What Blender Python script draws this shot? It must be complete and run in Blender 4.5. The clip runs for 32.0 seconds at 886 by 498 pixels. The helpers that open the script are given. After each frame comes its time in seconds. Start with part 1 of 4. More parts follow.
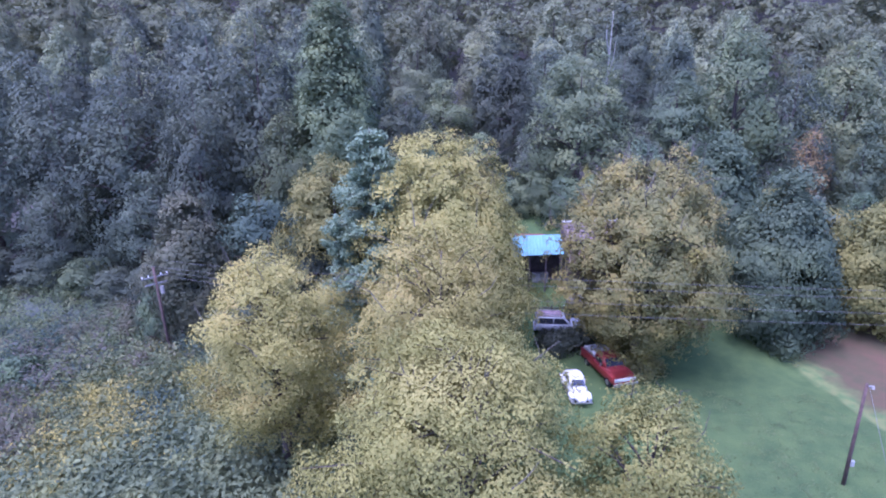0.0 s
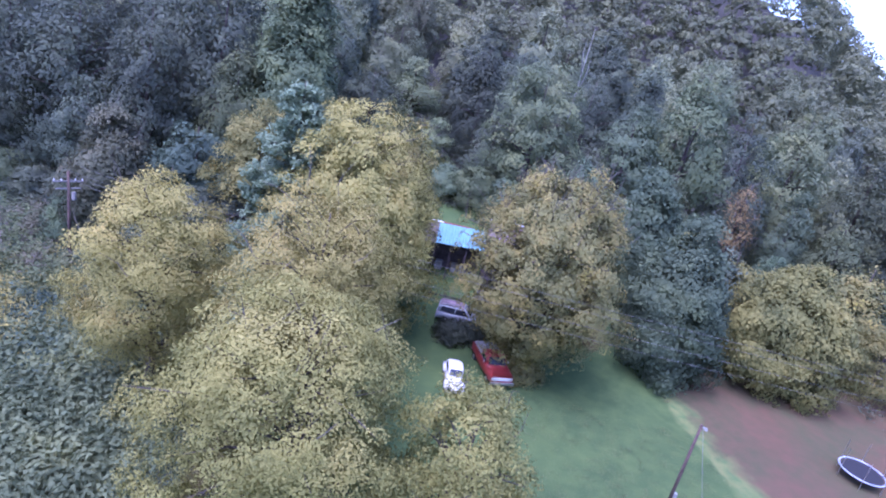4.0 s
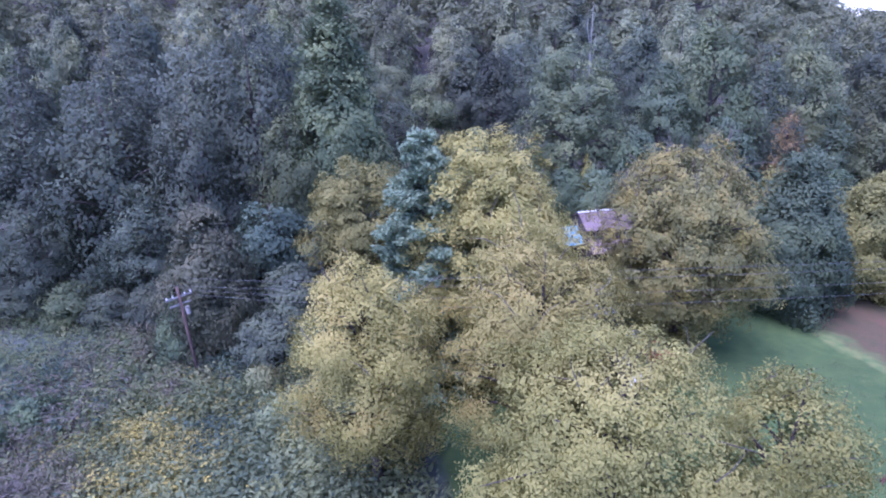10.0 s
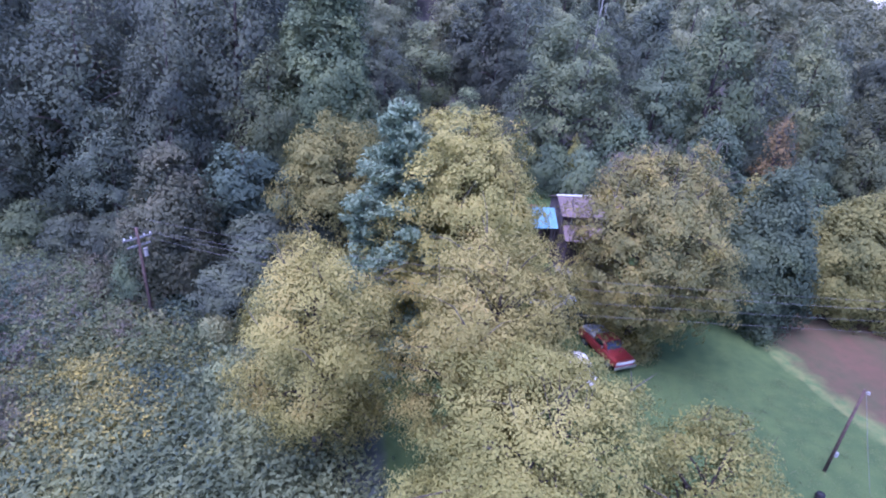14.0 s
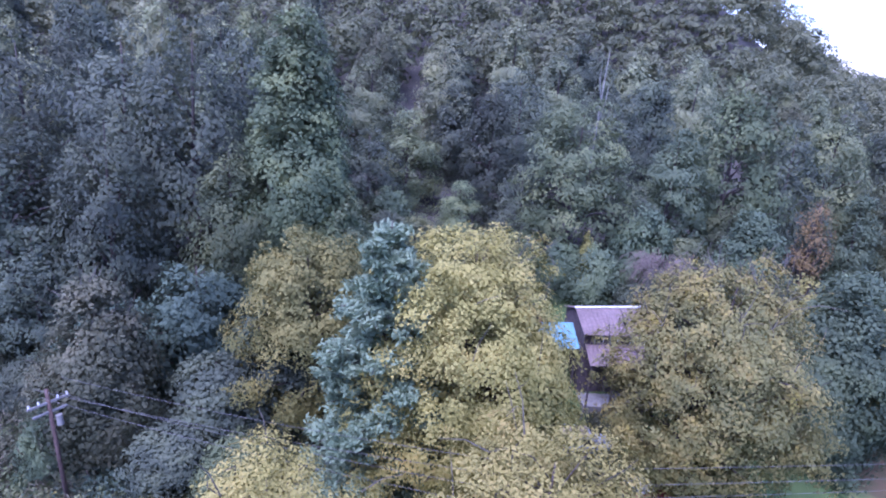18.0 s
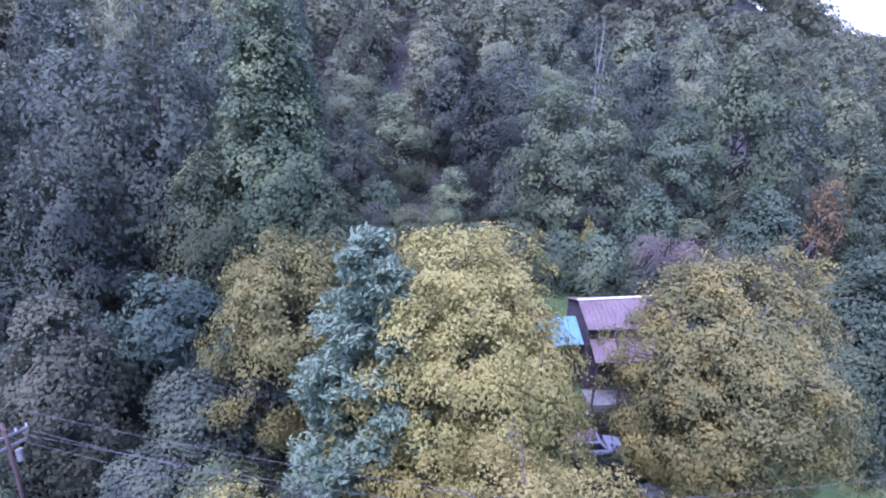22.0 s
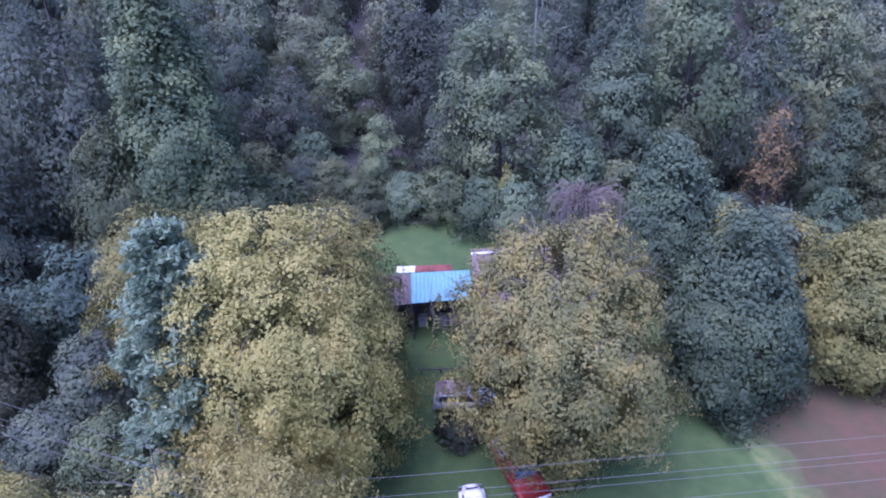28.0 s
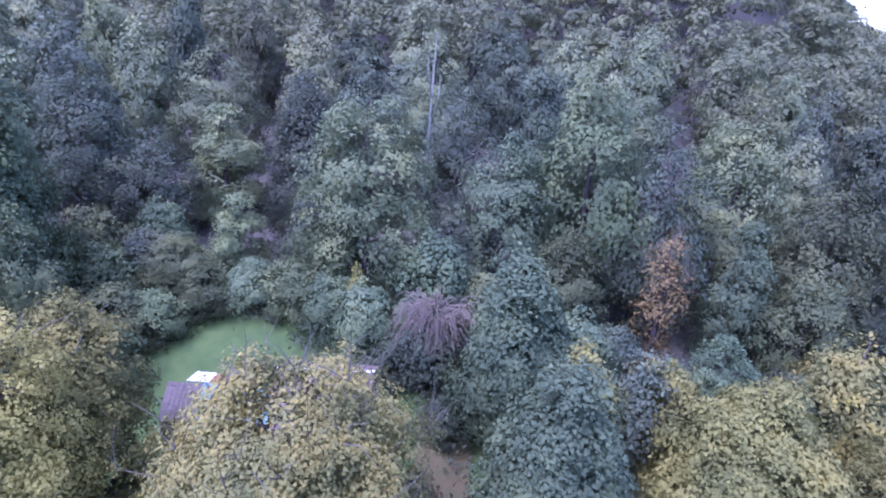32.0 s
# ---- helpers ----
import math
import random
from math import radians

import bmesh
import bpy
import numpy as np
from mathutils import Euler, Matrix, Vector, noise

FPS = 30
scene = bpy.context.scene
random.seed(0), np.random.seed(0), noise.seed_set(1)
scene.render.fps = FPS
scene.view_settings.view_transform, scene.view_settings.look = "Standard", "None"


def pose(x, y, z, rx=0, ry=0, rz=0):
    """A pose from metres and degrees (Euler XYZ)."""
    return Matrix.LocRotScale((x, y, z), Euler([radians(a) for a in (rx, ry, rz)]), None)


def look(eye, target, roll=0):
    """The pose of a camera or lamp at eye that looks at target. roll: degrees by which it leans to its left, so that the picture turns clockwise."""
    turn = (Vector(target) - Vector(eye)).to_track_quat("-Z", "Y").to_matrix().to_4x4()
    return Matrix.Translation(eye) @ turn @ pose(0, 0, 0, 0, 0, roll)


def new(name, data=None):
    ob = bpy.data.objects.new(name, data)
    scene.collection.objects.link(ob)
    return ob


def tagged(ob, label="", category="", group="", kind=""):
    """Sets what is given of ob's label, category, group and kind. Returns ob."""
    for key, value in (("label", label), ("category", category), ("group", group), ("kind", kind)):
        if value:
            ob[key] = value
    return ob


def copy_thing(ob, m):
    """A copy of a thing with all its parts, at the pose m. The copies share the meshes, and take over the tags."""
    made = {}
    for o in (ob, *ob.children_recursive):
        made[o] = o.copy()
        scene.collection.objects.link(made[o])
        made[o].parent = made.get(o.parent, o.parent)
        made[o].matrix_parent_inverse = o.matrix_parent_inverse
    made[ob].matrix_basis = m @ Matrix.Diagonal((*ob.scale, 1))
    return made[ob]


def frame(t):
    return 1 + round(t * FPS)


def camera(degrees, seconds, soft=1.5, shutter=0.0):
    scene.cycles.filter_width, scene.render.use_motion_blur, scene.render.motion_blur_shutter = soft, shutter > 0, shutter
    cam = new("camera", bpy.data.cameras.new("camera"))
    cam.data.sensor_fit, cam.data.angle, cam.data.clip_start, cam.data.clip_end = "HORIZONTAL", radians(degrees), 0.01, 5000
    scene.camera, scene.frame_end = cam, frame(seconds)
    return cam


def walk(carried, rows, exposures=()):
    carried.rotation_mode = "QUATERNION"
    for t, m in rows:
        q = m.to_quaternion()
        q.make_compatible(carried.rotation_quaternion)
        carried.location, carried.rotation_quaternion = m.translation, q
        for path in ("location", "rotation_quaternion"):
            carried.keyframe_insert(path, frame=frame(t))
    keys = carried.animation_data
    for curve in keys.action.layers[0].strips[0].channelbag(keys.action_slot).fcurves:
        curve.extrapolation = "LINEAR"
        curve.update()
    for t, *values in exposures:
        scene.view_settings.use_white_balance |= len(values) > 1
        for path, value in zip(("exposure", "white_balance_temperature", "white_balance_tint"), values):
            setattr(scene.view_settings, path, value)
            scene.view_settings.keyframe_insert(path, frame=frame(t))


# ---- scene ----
cam = camera(74.0, 32.0, soft=2.0)
PATH = [
    (0, (2.358, 1.415, 23.257), (2.236, 3.314, 22.643), -0.6),
    (0.5, (3.891, 1.261, 23.208), (3.75, 3.163, 22.607), -0.9),
    (1, (5.422, 1.258, 23.163), (5.286, 3.153, 22.538), 2.8),
    (1.5, (6.859, 1.13, 23.172), (6.746, 3.022, 22.533), 7.3),
    (2, (8.047, 0.709, 23.192), (7.974, 2.599, 22.541), 11.7),
    (2.5, (8.797, 0.32, 23.397), (8.767, 2.209, 22.743), 13.8),
    (4.5, (5.17, 1.204, 23.46), (5.18, 3.096, 22.811), 12.1),
    (5, (3.17, 1.571, 23.311), (3.225, 3.466, 22.673), 9.7),
    (5.5, (1.098, 1.982, 23.219), (1.203, 3.879, 22.595), 7.9),
    (6, (-1.254, 2.697, 23.035), (-1.175, 4.612, 22.46), -0.8),
    (6.5, (-2.84, 2.965, 23.001), (-2.728, 4.88, 22.434), 0.7),
    (7, (-4.275, 3.092, 22.911), (-4.171, 5.007, 22.341), 2.0),
    (7.5, (-5.397, 2.91, 22.832), (-5.322, 4.825, 22.26), 1.5),
    (8, (-6.053, 2.832, 22.713), (-5.962, 4.742, 22.128), 2.3),
    (8.5, (-6.405, 2.787, 22.755), (-6.288, 4.693, 22.163), 2.1),
    (9, (-6.698, 2.655, 22.925), (-6.562, 4.552, 22.305), 4.2),
    (9.5, (-6.988, 2.472, 23.042), (-6.868, 4.368, 22.417), 2.8),
    (10, (-6.835, 2.381, 23.527), (-6.697, 4.272, 22.891), -1.8),
    (10.5, (-6.13, 2.377, 24.598), (-5.91, 4.249, 23.928), 7.0),
    (11, (-6.346, 2.432, 25.574), (-6.17, 4.295, 24.866), 9.6),
    (11.5, (-6.684, 2.505, 26.229), (-6.578, 4.372, 25.52), 5.2),
    (12, (-6.594, 2.642, 26.448), (-6.475, 4.516, 25.76), 3.9),
    (12.5, (-6.49, 2.638, 26.297), (-6.339, 4.505, 25.595), 3.6),
    (13, (-6.498, 2.825, 26.015), (-6.331, 4.64, 25.191), 3.2),
    (13.5, (-6.379, 3.144, 25.874), (-6.208, 4.931, 24.994), 2.6),
    (14, (-5.776, 4.073, 26.236), (-5.578, 5.877, 25.395), 6.4),
    (14.5, (-5.437, 5.185, 26.242), (-5.222, 7.003, 25.438), 8.1),
    (16.5, (-5.927, 9.5, 26.072), (-5.692, 11.323, 25.284), 6.0),
    (17, (-6.13, 10.845, 26.026), (-5.9, 12.669, 25.238), 5.1),
    (17.5, (-6.224, 12.189, 26.008), (-5.989, 14.011, 25.216), 4.9),
    (18, (-6.022, 13.92, 26.628), (-5.79, 15.808, 26.012), 4.7),
    (18.5, (-6.0, 15.005, 26.733), (-5.754, 16.91, 26.176), 4.4),
    (19, (-6.132, 15.638, 26.542), (-5.883, 17.535, 25.961), 4.9),
    (19.5, (-6.343, 16.289, 26.431), (-6.096, 18.178, 25.823), 5.0),
    (20, (-6.774, 16.901, 26.368), (-6.547, 18.791, 25.755), -0.1),
    (20.5, (-6.73, 17.143, 26.293), (-6.503, 19.026, 25.659), 0.1),
    (21, (-6.369, 17.15, 26.39), (-6.144, 19.023, 25.725), 1.7),
    (21.5, (-5.787, 17.13, 26.553), (-5.567, 19.0, 25.88), 1.8),
    (22, (-5.062, 17.174, 26.843), (-4.827, 19.038, 26.158), 2.4),
    (22.5, (-4.648, 17.285, 27.339), (-4.424, 19.145, 26.64), 1.5),
    (23, (-4.101, 17.271, 28.138), (-3.902, 19.132, 27.433), 1.4),
    (23.5, (-3.199, 17.229, 28.793), (-3.02, 19.089, 28.079), 1.2),
    (24, (-1.978, 17.181, 29.424), (-1.83, 19.041, 28.702), 0.3),
    (24.5, (-1.116, 17.174, 29.729), (-0.98, 19.034, 29.006), -0.6),
    (26.5, (4.379, 17.007, 30.499), (4.406, 18.86, 29.747), -3.5),
    (27, (5.473, 16.511, 30.163), (5.486, 18.303, 29.276), -3.3),
    (27.5, (6.752, 16.424, 29.892), (6.756, 18.184, 28.942), -2.7),
    (28, (8.476, 16.955, 29.982), (8.461, 18.717, 29.036), -2.6),
    (28.5, (10.016, 17.699, 29.97), (9.985, 19.47, 29.04), -3.6),
    (29, (12.046, 19.139, 29.86), (12.027, 20.935, 28.981), -3.5),
    (29.5, (14.09, 20.67, 29.807), (14.088, 22.513, 29.029), -1.0),
    (30, (15.62, 21.677, 29.73), (15.615, 23.531, 28.98), -0.2),
    (30.5, (16.932, 22.44, 29.546), (16.92, 24.292, 28.792), -0.0),
    (31, (18.052, 23.07, 29.438), (18.04, 24.92, 28.677), -0.5),
    (31.5, (19.192, 23.718, 29.418), (19.184, 25.584, 28.697), 1.3),
    (32, (20.125, 24.251, 29.374), (20.129, 26.121, 28.665), 4.2),
]
walk(cam, [(t, look(eye, aim, roll)) for t, eye, aim, roll in PATH], [(t, e, 4900, 53) for t, e in ((0.0, 2.51), (6.0, 2.49), (12.0, 2.34), (17.0, 2.31), (19.0, 2.45), (24.0, 2.36), (26.5, 2.24), (28.5, 2.21), (30.0, 2.41), (31.0, 2.61), (32.0, 2.63))])

# ---------------------------------------------------------------- light
world = bpy.data.worlds.new("overcast_sky")
scene.world = world
world.use_nodes = True
wt = world.node_tree
sky = wt.nodes.new("ShaderNodeTexSky")
sky.sky_type, sky.sun_disc = "NISHITA", False
sky.sun_elevation, sky.sun_rotation = radians(67), radians(225)
sky.air_density, sky.dust_density, sky.ozone_density = 1.0, 1.5, 1.5
wt.nodes["Background"].inputs["Strength"].default_value = 0.1
wt.links.new(sky.outputs[0], wt.nodes["Background"].inputs["Color"])
sun_data = bpy.data.lights.new("sun", "SUN")
sun_data.energy, sun_data.angle, sun_data.color = 1.25, radians(42), (1.0, 0.97, 0.93)
sun = new("sun", sun_data)
sun.matrix_world = look((-26, -16, 90), (0, 10, 0))


# ---------------------------------------------------------------- materials
def mat(name, color, rough=0.8, var=0.15, scale=3.0, dark=0.5, bump=0.0, metal=0.0, spec=0.3):
    """A plain surface with grain at two scales."""
    m = bpy.data.materials.new(name)
    m.use_nodes = True
    nt = m.node_tree
    b = nt.nodes["Principled BSDF"]
    b.inputs["Roughness"].default_value, b.inputs["Metallic"].default_value = rough, metal
    b.inputs["Specular IOR Level"].default_value = spec
    tc = nt.nodes.new("ShaderNodeTexCoord")
    n1, n2 = nt.nodes.new("ShaderNodeTexNoise"), nt.nodes.new("ShaderNodeTexNoise")
    n1.inputs["Scale"].default_value, n2.inputs["Scale"].default_value = scale, scale * 9
    n1.inputs["Detail"].default_value = 5
    add = nt.nodes.new("ShaderNodeMath")
    add.operation = "ADD"
    nt.links.new(tc.outputs["Object"], n1.inputs["Vector"])
    nt.links.new(tc.outputs["Object"], n2.inputs["Vector"])
    nt.links.new(n1.outputs["Fac"], add.inputs[0])
    nt.links.new(n2.outputs["Fac"], add.inputs[1])
    ramp = nt.nodes.new("ShaderNodeMapRange")
    ramp.inputs["From Min"].default_value, ramp.inputs["From Max"].default_value = 0.7, 1.3
    ramp.inputs["To Min"].default_value, ramp.inputs["To Max"].default_value = 1 - var * 2, 1 + var
    nt.links.new(add.outputs[0], ramp.inputs["Value"])
    mix = nt.nodes.new("ShaderNodeVectorMath")
    mix.operation = "SCALE"
    mix.inputs[0].default_value = color
    nt.links.new(ramp.outputs[0], mix.inputs["Scale"])
    nt.links.new(mix.outputs[0], b.inputs["Base Color"])
    if bump:
        bp = nt.nodes.new("ShaderNodeBump")
        bp.inputs["Strength"].default_value, bp.inputs["Distance"].default_value = bump, 0.05
        nt.links.new(add.outputs[0], bp.inputs["Height"])
        nt.links.new(bp.outputs[0], b.inputs["Normal"])
    return m


def leaf_mat(name, colors, scale=0.35, tree_var=0.38, own=0.2):
    """Leaves: colours blended by patches in the crown, each leaf and each tree a little different, some light let through."""
    m = bpy.data.materials.new(name)
    m.use_nodes = True
    nt = m.node_tree
    b = nt.nodes["Principled BSDF"]
    b.inputs["Roughness"].default_value, b.inputs["Specular IOR Level"].default_value = 0.75, 0.22
    geo, info, tc = nt.nodes.new("ShaderNodeNewGeometry"), nt.nodes.new("ShaderNodeObjectInfo"), nt.nodes.new("ShaderNodeTexCoord")
    off = nt.nodes.new("ShaderNodeVectorMath")
    off.operation = "MULTIPLY_ADD"
    off.inputs[1].default_value = (1, 1, 1)
    sc = nt.nodes.new("ShaderNodeMath")
    sc.operation, sc.inputs[1].default_value = "MULTIPLY", 57.0
    nt.links.new(info.outputs["Random"], sc.inputs[0])
    nt.links.new(tc.outputs["Object"], off.inputs[0])
    nt.links.new(sc.outputs[0], off.inputs[2])
    n = nt.nodes.new("ShaderNodeTexNoise")
    n.inputs["Scale"].default_value, n.inputs["Detail"].default_value = scale, 2
    nt.links.new(off.outputs[0], n.inputs["Vector"])
    # patch noise plus the single leaf's own number
    mad = nt.nodes.new("ShaderNodeMath")
    mad.operation, mad.inputs[1].default_value = "MULTIPLY_ADD", own
    sub = nt.nodes.new("ShaderNodeMath")
    sub.operation, sub.inputs[1].default_value = "SUBTRACT", own / 2
    nt.links.new(geo.outputs["Random Per Island"], mad.inputs[0])
    nt.links.new(n.outputs["Fac"], mad.inputs[2])
    nt.links.new(mad.outputs[0], sub.inputs[0])
    cr = nt.nodes.new("ShaderNodeValToRGB")
    cr.color_ramp.elements[0].position, cr.color_ramp.elements[1].position = 0.25, 0.75
    cr.color_ramp.elements[0].color, cr.color_ramp.elements[1].color = (*colors[0], 1), (*colors[-1], 1)
    for i, c in enumerate(colors[1:-1]):
        e = cr.color_ramp.elements.new(0.25 + 0.5 * (i + 1) / (len(colors) - 1))
        e.color = (*c, 1)
    nt.links.new(sub.outputs[0], cr.inputs["Fac"])
    hsv = nt.nodes.new("ShaderNodeHueSaturation")
    mr = nt.nodes.new("ShaderNodeMapRange")
    mr.inputs["To Min"].default_value, mr.inputs["To Max"].default_value = 1 - tree_var, 1 + tree_var
    nt.links.new(info.outputs["Random"], mr.inputs["Value"])
    nt.links.new(mr.outputs[0], hsv.inputs["Value"])
    hue = nt.nodes.new("ShaderNodeMapRange")
    hue.inputs["From Min"].default_value, hue.inputs["From Max"].default_value = 0.0, 1.0
    hue.inputs["To Min"].default_value, hue.inputs["To Max"].default_value = 0.5 - tree_var * 0.04, 0.5 + tree_var * 0.04
    other = nt.nodes.new("ShaderNodeMath")
    other.operation, other.inputs[1].default_value = "MULTIPLY", 7.31
    wrap = nt.nodes.new("ShaderNodeMath")
    wrap.operation = "FRACT"
    nt.links.new(info.outputs["Random"], other.inputs[0])
    nt.links.new(other.outputs[0], wrap.inputs[0])
    nt.links.new(wrap.outputs[0], hue.inputs["Value"])
    nt.links.new(hue.outputs[0], hsv.inputs["Hue"])
    nt.links.new(cr.outputs[0], hsv.inputs["Color"])
    nt.links.new(hsv.outputs[0], b.inputs["Base Color"])
    tr = nt.nodes.new("ShaderNodeBsdfTranslucent")
    nt.links.new(hsv.outputs[0], tr.inputs["Color"])
    mx = nt.nodes.new("ShaderNodeMixShader")
    mx.inputs[0].default_value = 0.38
    nt.links.new(b.outputs[0], mx.inputs[1])
    nt.links.new(tr.outputs[0], mx.inputs[2])
    nt.links.new(mx.outputs[0], nt.nodes["Material Output"].inputs["Surface"])
    return m


GREEN = leaf_mat("leaf_green", [(0.063, 0.087, 0.043), (0.124, 0.155, 0.076), (0.213, 0.240, 0.099)], tree_var=0.42, own=0.08)
DARK = leaf_mat("leaf_dark", [(0.050, 0.064, 0.047), (0.088, 0.110, 0.073), (0.140, 0.167, 0.094)], tree_var=0.3, own=0.08)
# lighter leaves for the hillside: distance haze is put into this colour
FAR = leaf_mat("leaf_far_hazed", [(0.095, 0.115, 0.067), (0.161, 0.184, 0.100), (0.234, 0.254, 0.116)], tree_var=0.38, own=0.08)
TEAL = leaf_mat("leaf_bluegreen", [(0.063, 0.094, 0.055), (0.121, 0.167, 0.094), (0.196, 0.251, 0.118)], tree_var=0.25, own=0.08)
PINE = leaf_mat("needle_bluegreen", [(0.124, 0.188, 0.110), (0.198, 0.275, 0.164), (0.253, 0.336, 0.201)], tree_var=0.1)
GOLD = leaf_mat("leaf_gold", [(0.145, 0.142, 0.038), (0.274, 0.253, 0.071), (0.371, 0.335, 0.104), (0.346, 0.272, 0.080)], tree_var=0.1)
LIME = leaf_mat("leaf_lime", [(0.140, 0.148, 0.043), (0.271, 0.262, 0.074), (0.356, 0.326, 0.101)], tree_var=0.1)
YELLOWGREEN = leaf_mat("leaf_yellowgreen", [(0.094, 0.104, 0.036), (0.184, 0.179, 0.057), (0.281, 0.248, 0.077)], tree_var=0.15)
OLIVE = leaf_mat("leaf_olive", [(0.107, 0.123, 0.045), (0.175, 0.175, 0.066), (0.217, 0.215, 0.070), (0.272, 0.231, 0.076), (0.365, 0.326, 0.079)], scale=0.5, tree_var=0.1)
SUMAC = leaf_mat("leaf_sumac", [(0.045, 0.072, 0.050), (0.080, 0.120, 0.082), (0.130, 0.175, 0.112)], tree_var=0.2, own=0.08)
GREY = leaf_mat("leaf_greybrown", [(0.060, 0.070, 0.042), (0.096, 0.106, 0.060), (0.133, 0.132, 0.076)], tree_var=0.1, own=0.08)
RUST = leaf_mat("leaf_rust", [(0.128, 0.098, 0.050), (0.222, 0.149, 0.065), (0.232, 0.163, 0.071)])
WEED = leaf_mat("weed_green", [(0.082, 0.111, 0.053), (0.145, 0.180, 0.084), (0.233, 0.245, 0.111)])
FLOWER = leaf_mat("goldenrod_yellow", [(0.124, 0.138, 0.061), (0.250, 0.209, 0.069), (0.399, 0.298, 0.075)], scale=1.0)
DRYHEAD = leaf_mat("dry_seed_head", [(0.060, 0.056, 0.042), (0.100, 0.093, 0.070), (0.150, 0.143, 0.110)], scale=1.0)
STRAW = leaf_mat("dry_grass", [(0.106, 0.112, 0.068), (0.164, 0.164, 0.102), (0.243, 0.229, 0.152)], scale=1.0)
BARK = mat("bark", (0.085, 0.070, 0.060), 0.95, 0.3, 4.0, bump=0.6)
TWIG = mat("bare_twigs", (0.105, 0.098, 0.078), 0.95, 0.3, 4.0)
POLE = mat("weathered_pole", (0.090, 0.062, 0.050), 0.9, 0.3, 2.0, bump=0.4)
GREYWOOD = mat("greyed_wood", (0.20, 0.20, 0.18), 0.85, 0.2, 3.0)
WIRE = mat("cable_grey", (0.13, 0.13, 0.125), 0.7, 0.05, 2.0)


# ---------------------------------------------------------------- helpers of the build
def link(name, verts, faces, material, parent=None, label="", smooth=False):
    me = bpy.data.meshes.new(name)
    me.from_pydata(verts, [], faces)
    me.materials.append(material)
    if smooth:
        me.shade_smooth()
    ob = new(name, me)
    ob.parent = parent
    return tagged(ob, label)


def part(name, bm, material, parent=None, label="", smooth=False):
    """Links a bmesh as one mesh object under a thing or a part."""
    me = bpy.data.meshes.new(name)
    bm.to_mesh(me)
    bm.free()
    me.materials.append(material)
    if smooth:
        me.shade_smooth()
    ob = new(name, me)
    ob.parent = parent
    return tagged(ob, label)


def smoothstep(a, b, v):
    k = np.clip((v - a) / (b - a), 0, 1)
    return k * k * (3 - 2 * k)


def height(x, y):
    """The lie of the land: a level yard, a lawn that climbs to the sheds, and a wooded hill behind."""
    x, y = np.asarray(x, float), np.asarray(y, float)
    ramp = np.clip(y - 48.5, 0, 22)
    z = 0.9 * smoothstep(41, 49, y) + 0.31 * np.where(ramp < 3, ramp * ramp / 6, ramp - 1.5)
    z = z * (1 - 0.6 * smoothstep(20, 36, x)) * (1 - 0.35 * smoothstep(-12, -30, x))
    d = np.maximum(y - 68 + 0.10 * np.abs(x), 0)
    az = np.degrees(np.arctan2(x - 3, np.maximum(y - 18, 1)))
    dd = np.minimum(d, 84)
    hill = (0.10 * dd + 0.0022 * dd * dd) * (1 - 0.70 * smoothstep(29, 46, az))
    hill = hill + 34 * smoothstep(70, 140, d) * (1 - 0.65 * smoothstep(27.8, 34.3, az))
    # the ridge falls away towards the east
    crest = np.interp(az, (22, 27.5, 30.5, 34, 37.5, 46), (90, 49, 37, 26, 15, 11))
    hill = crest - np.log1p(np.exp((crest - hill) / 2.5)) * 2.5 + 2.5 * np.log1p(np.exp(-crest / 2.5))
    z = z + hill + 0.25 * np.sin(x * 0.21 + 1) * np.sin(y * 0.17) * smoothstep(30, 10, np.abs(y - 30)) * smoothstep(-6, -14, x)
    return z


def gz(x, y):
    return float(height(x, y))


def tube(points, radii, sides=6):
    """Verts and faces of a round limb along points."""
    vs, fs = [], []
    for i, (p, r) in enumerate(zip(points, radii)):
        a = Vector(points[min(i + 1, len(points) - 1)]) - Vector(points[max(i - 1, 0)])
        q = a.to_track_quat("Z", "X")
        for k in range(sides):
            w = 2 * math.pi * k / sides
            vs.append(tuple(Vector(p) + q @ Vector((r * math.cos(w), r * math.sin(w), 0))))
    for i in range(len(points) - 1):
        for k in range(sides):
            a, b = i * sides + k, i * sides + (k + 1) % sides
            fs.append((a, b, b + sides, a + sides))
    fs.append(tuple(range(sides))[::-1])
    fs.append(tuple(range((len(points) - 1) * sides, len(points) * sides)))
    return vs, fs


def tubes(lines, sides=5):
    V, F = [], []
    for pts, rad in lines:
        v, f = tube(pts, rad, sides)
        F += [tuple(i + len(V) for i in face) for face in f]
        V += v
    return V, F


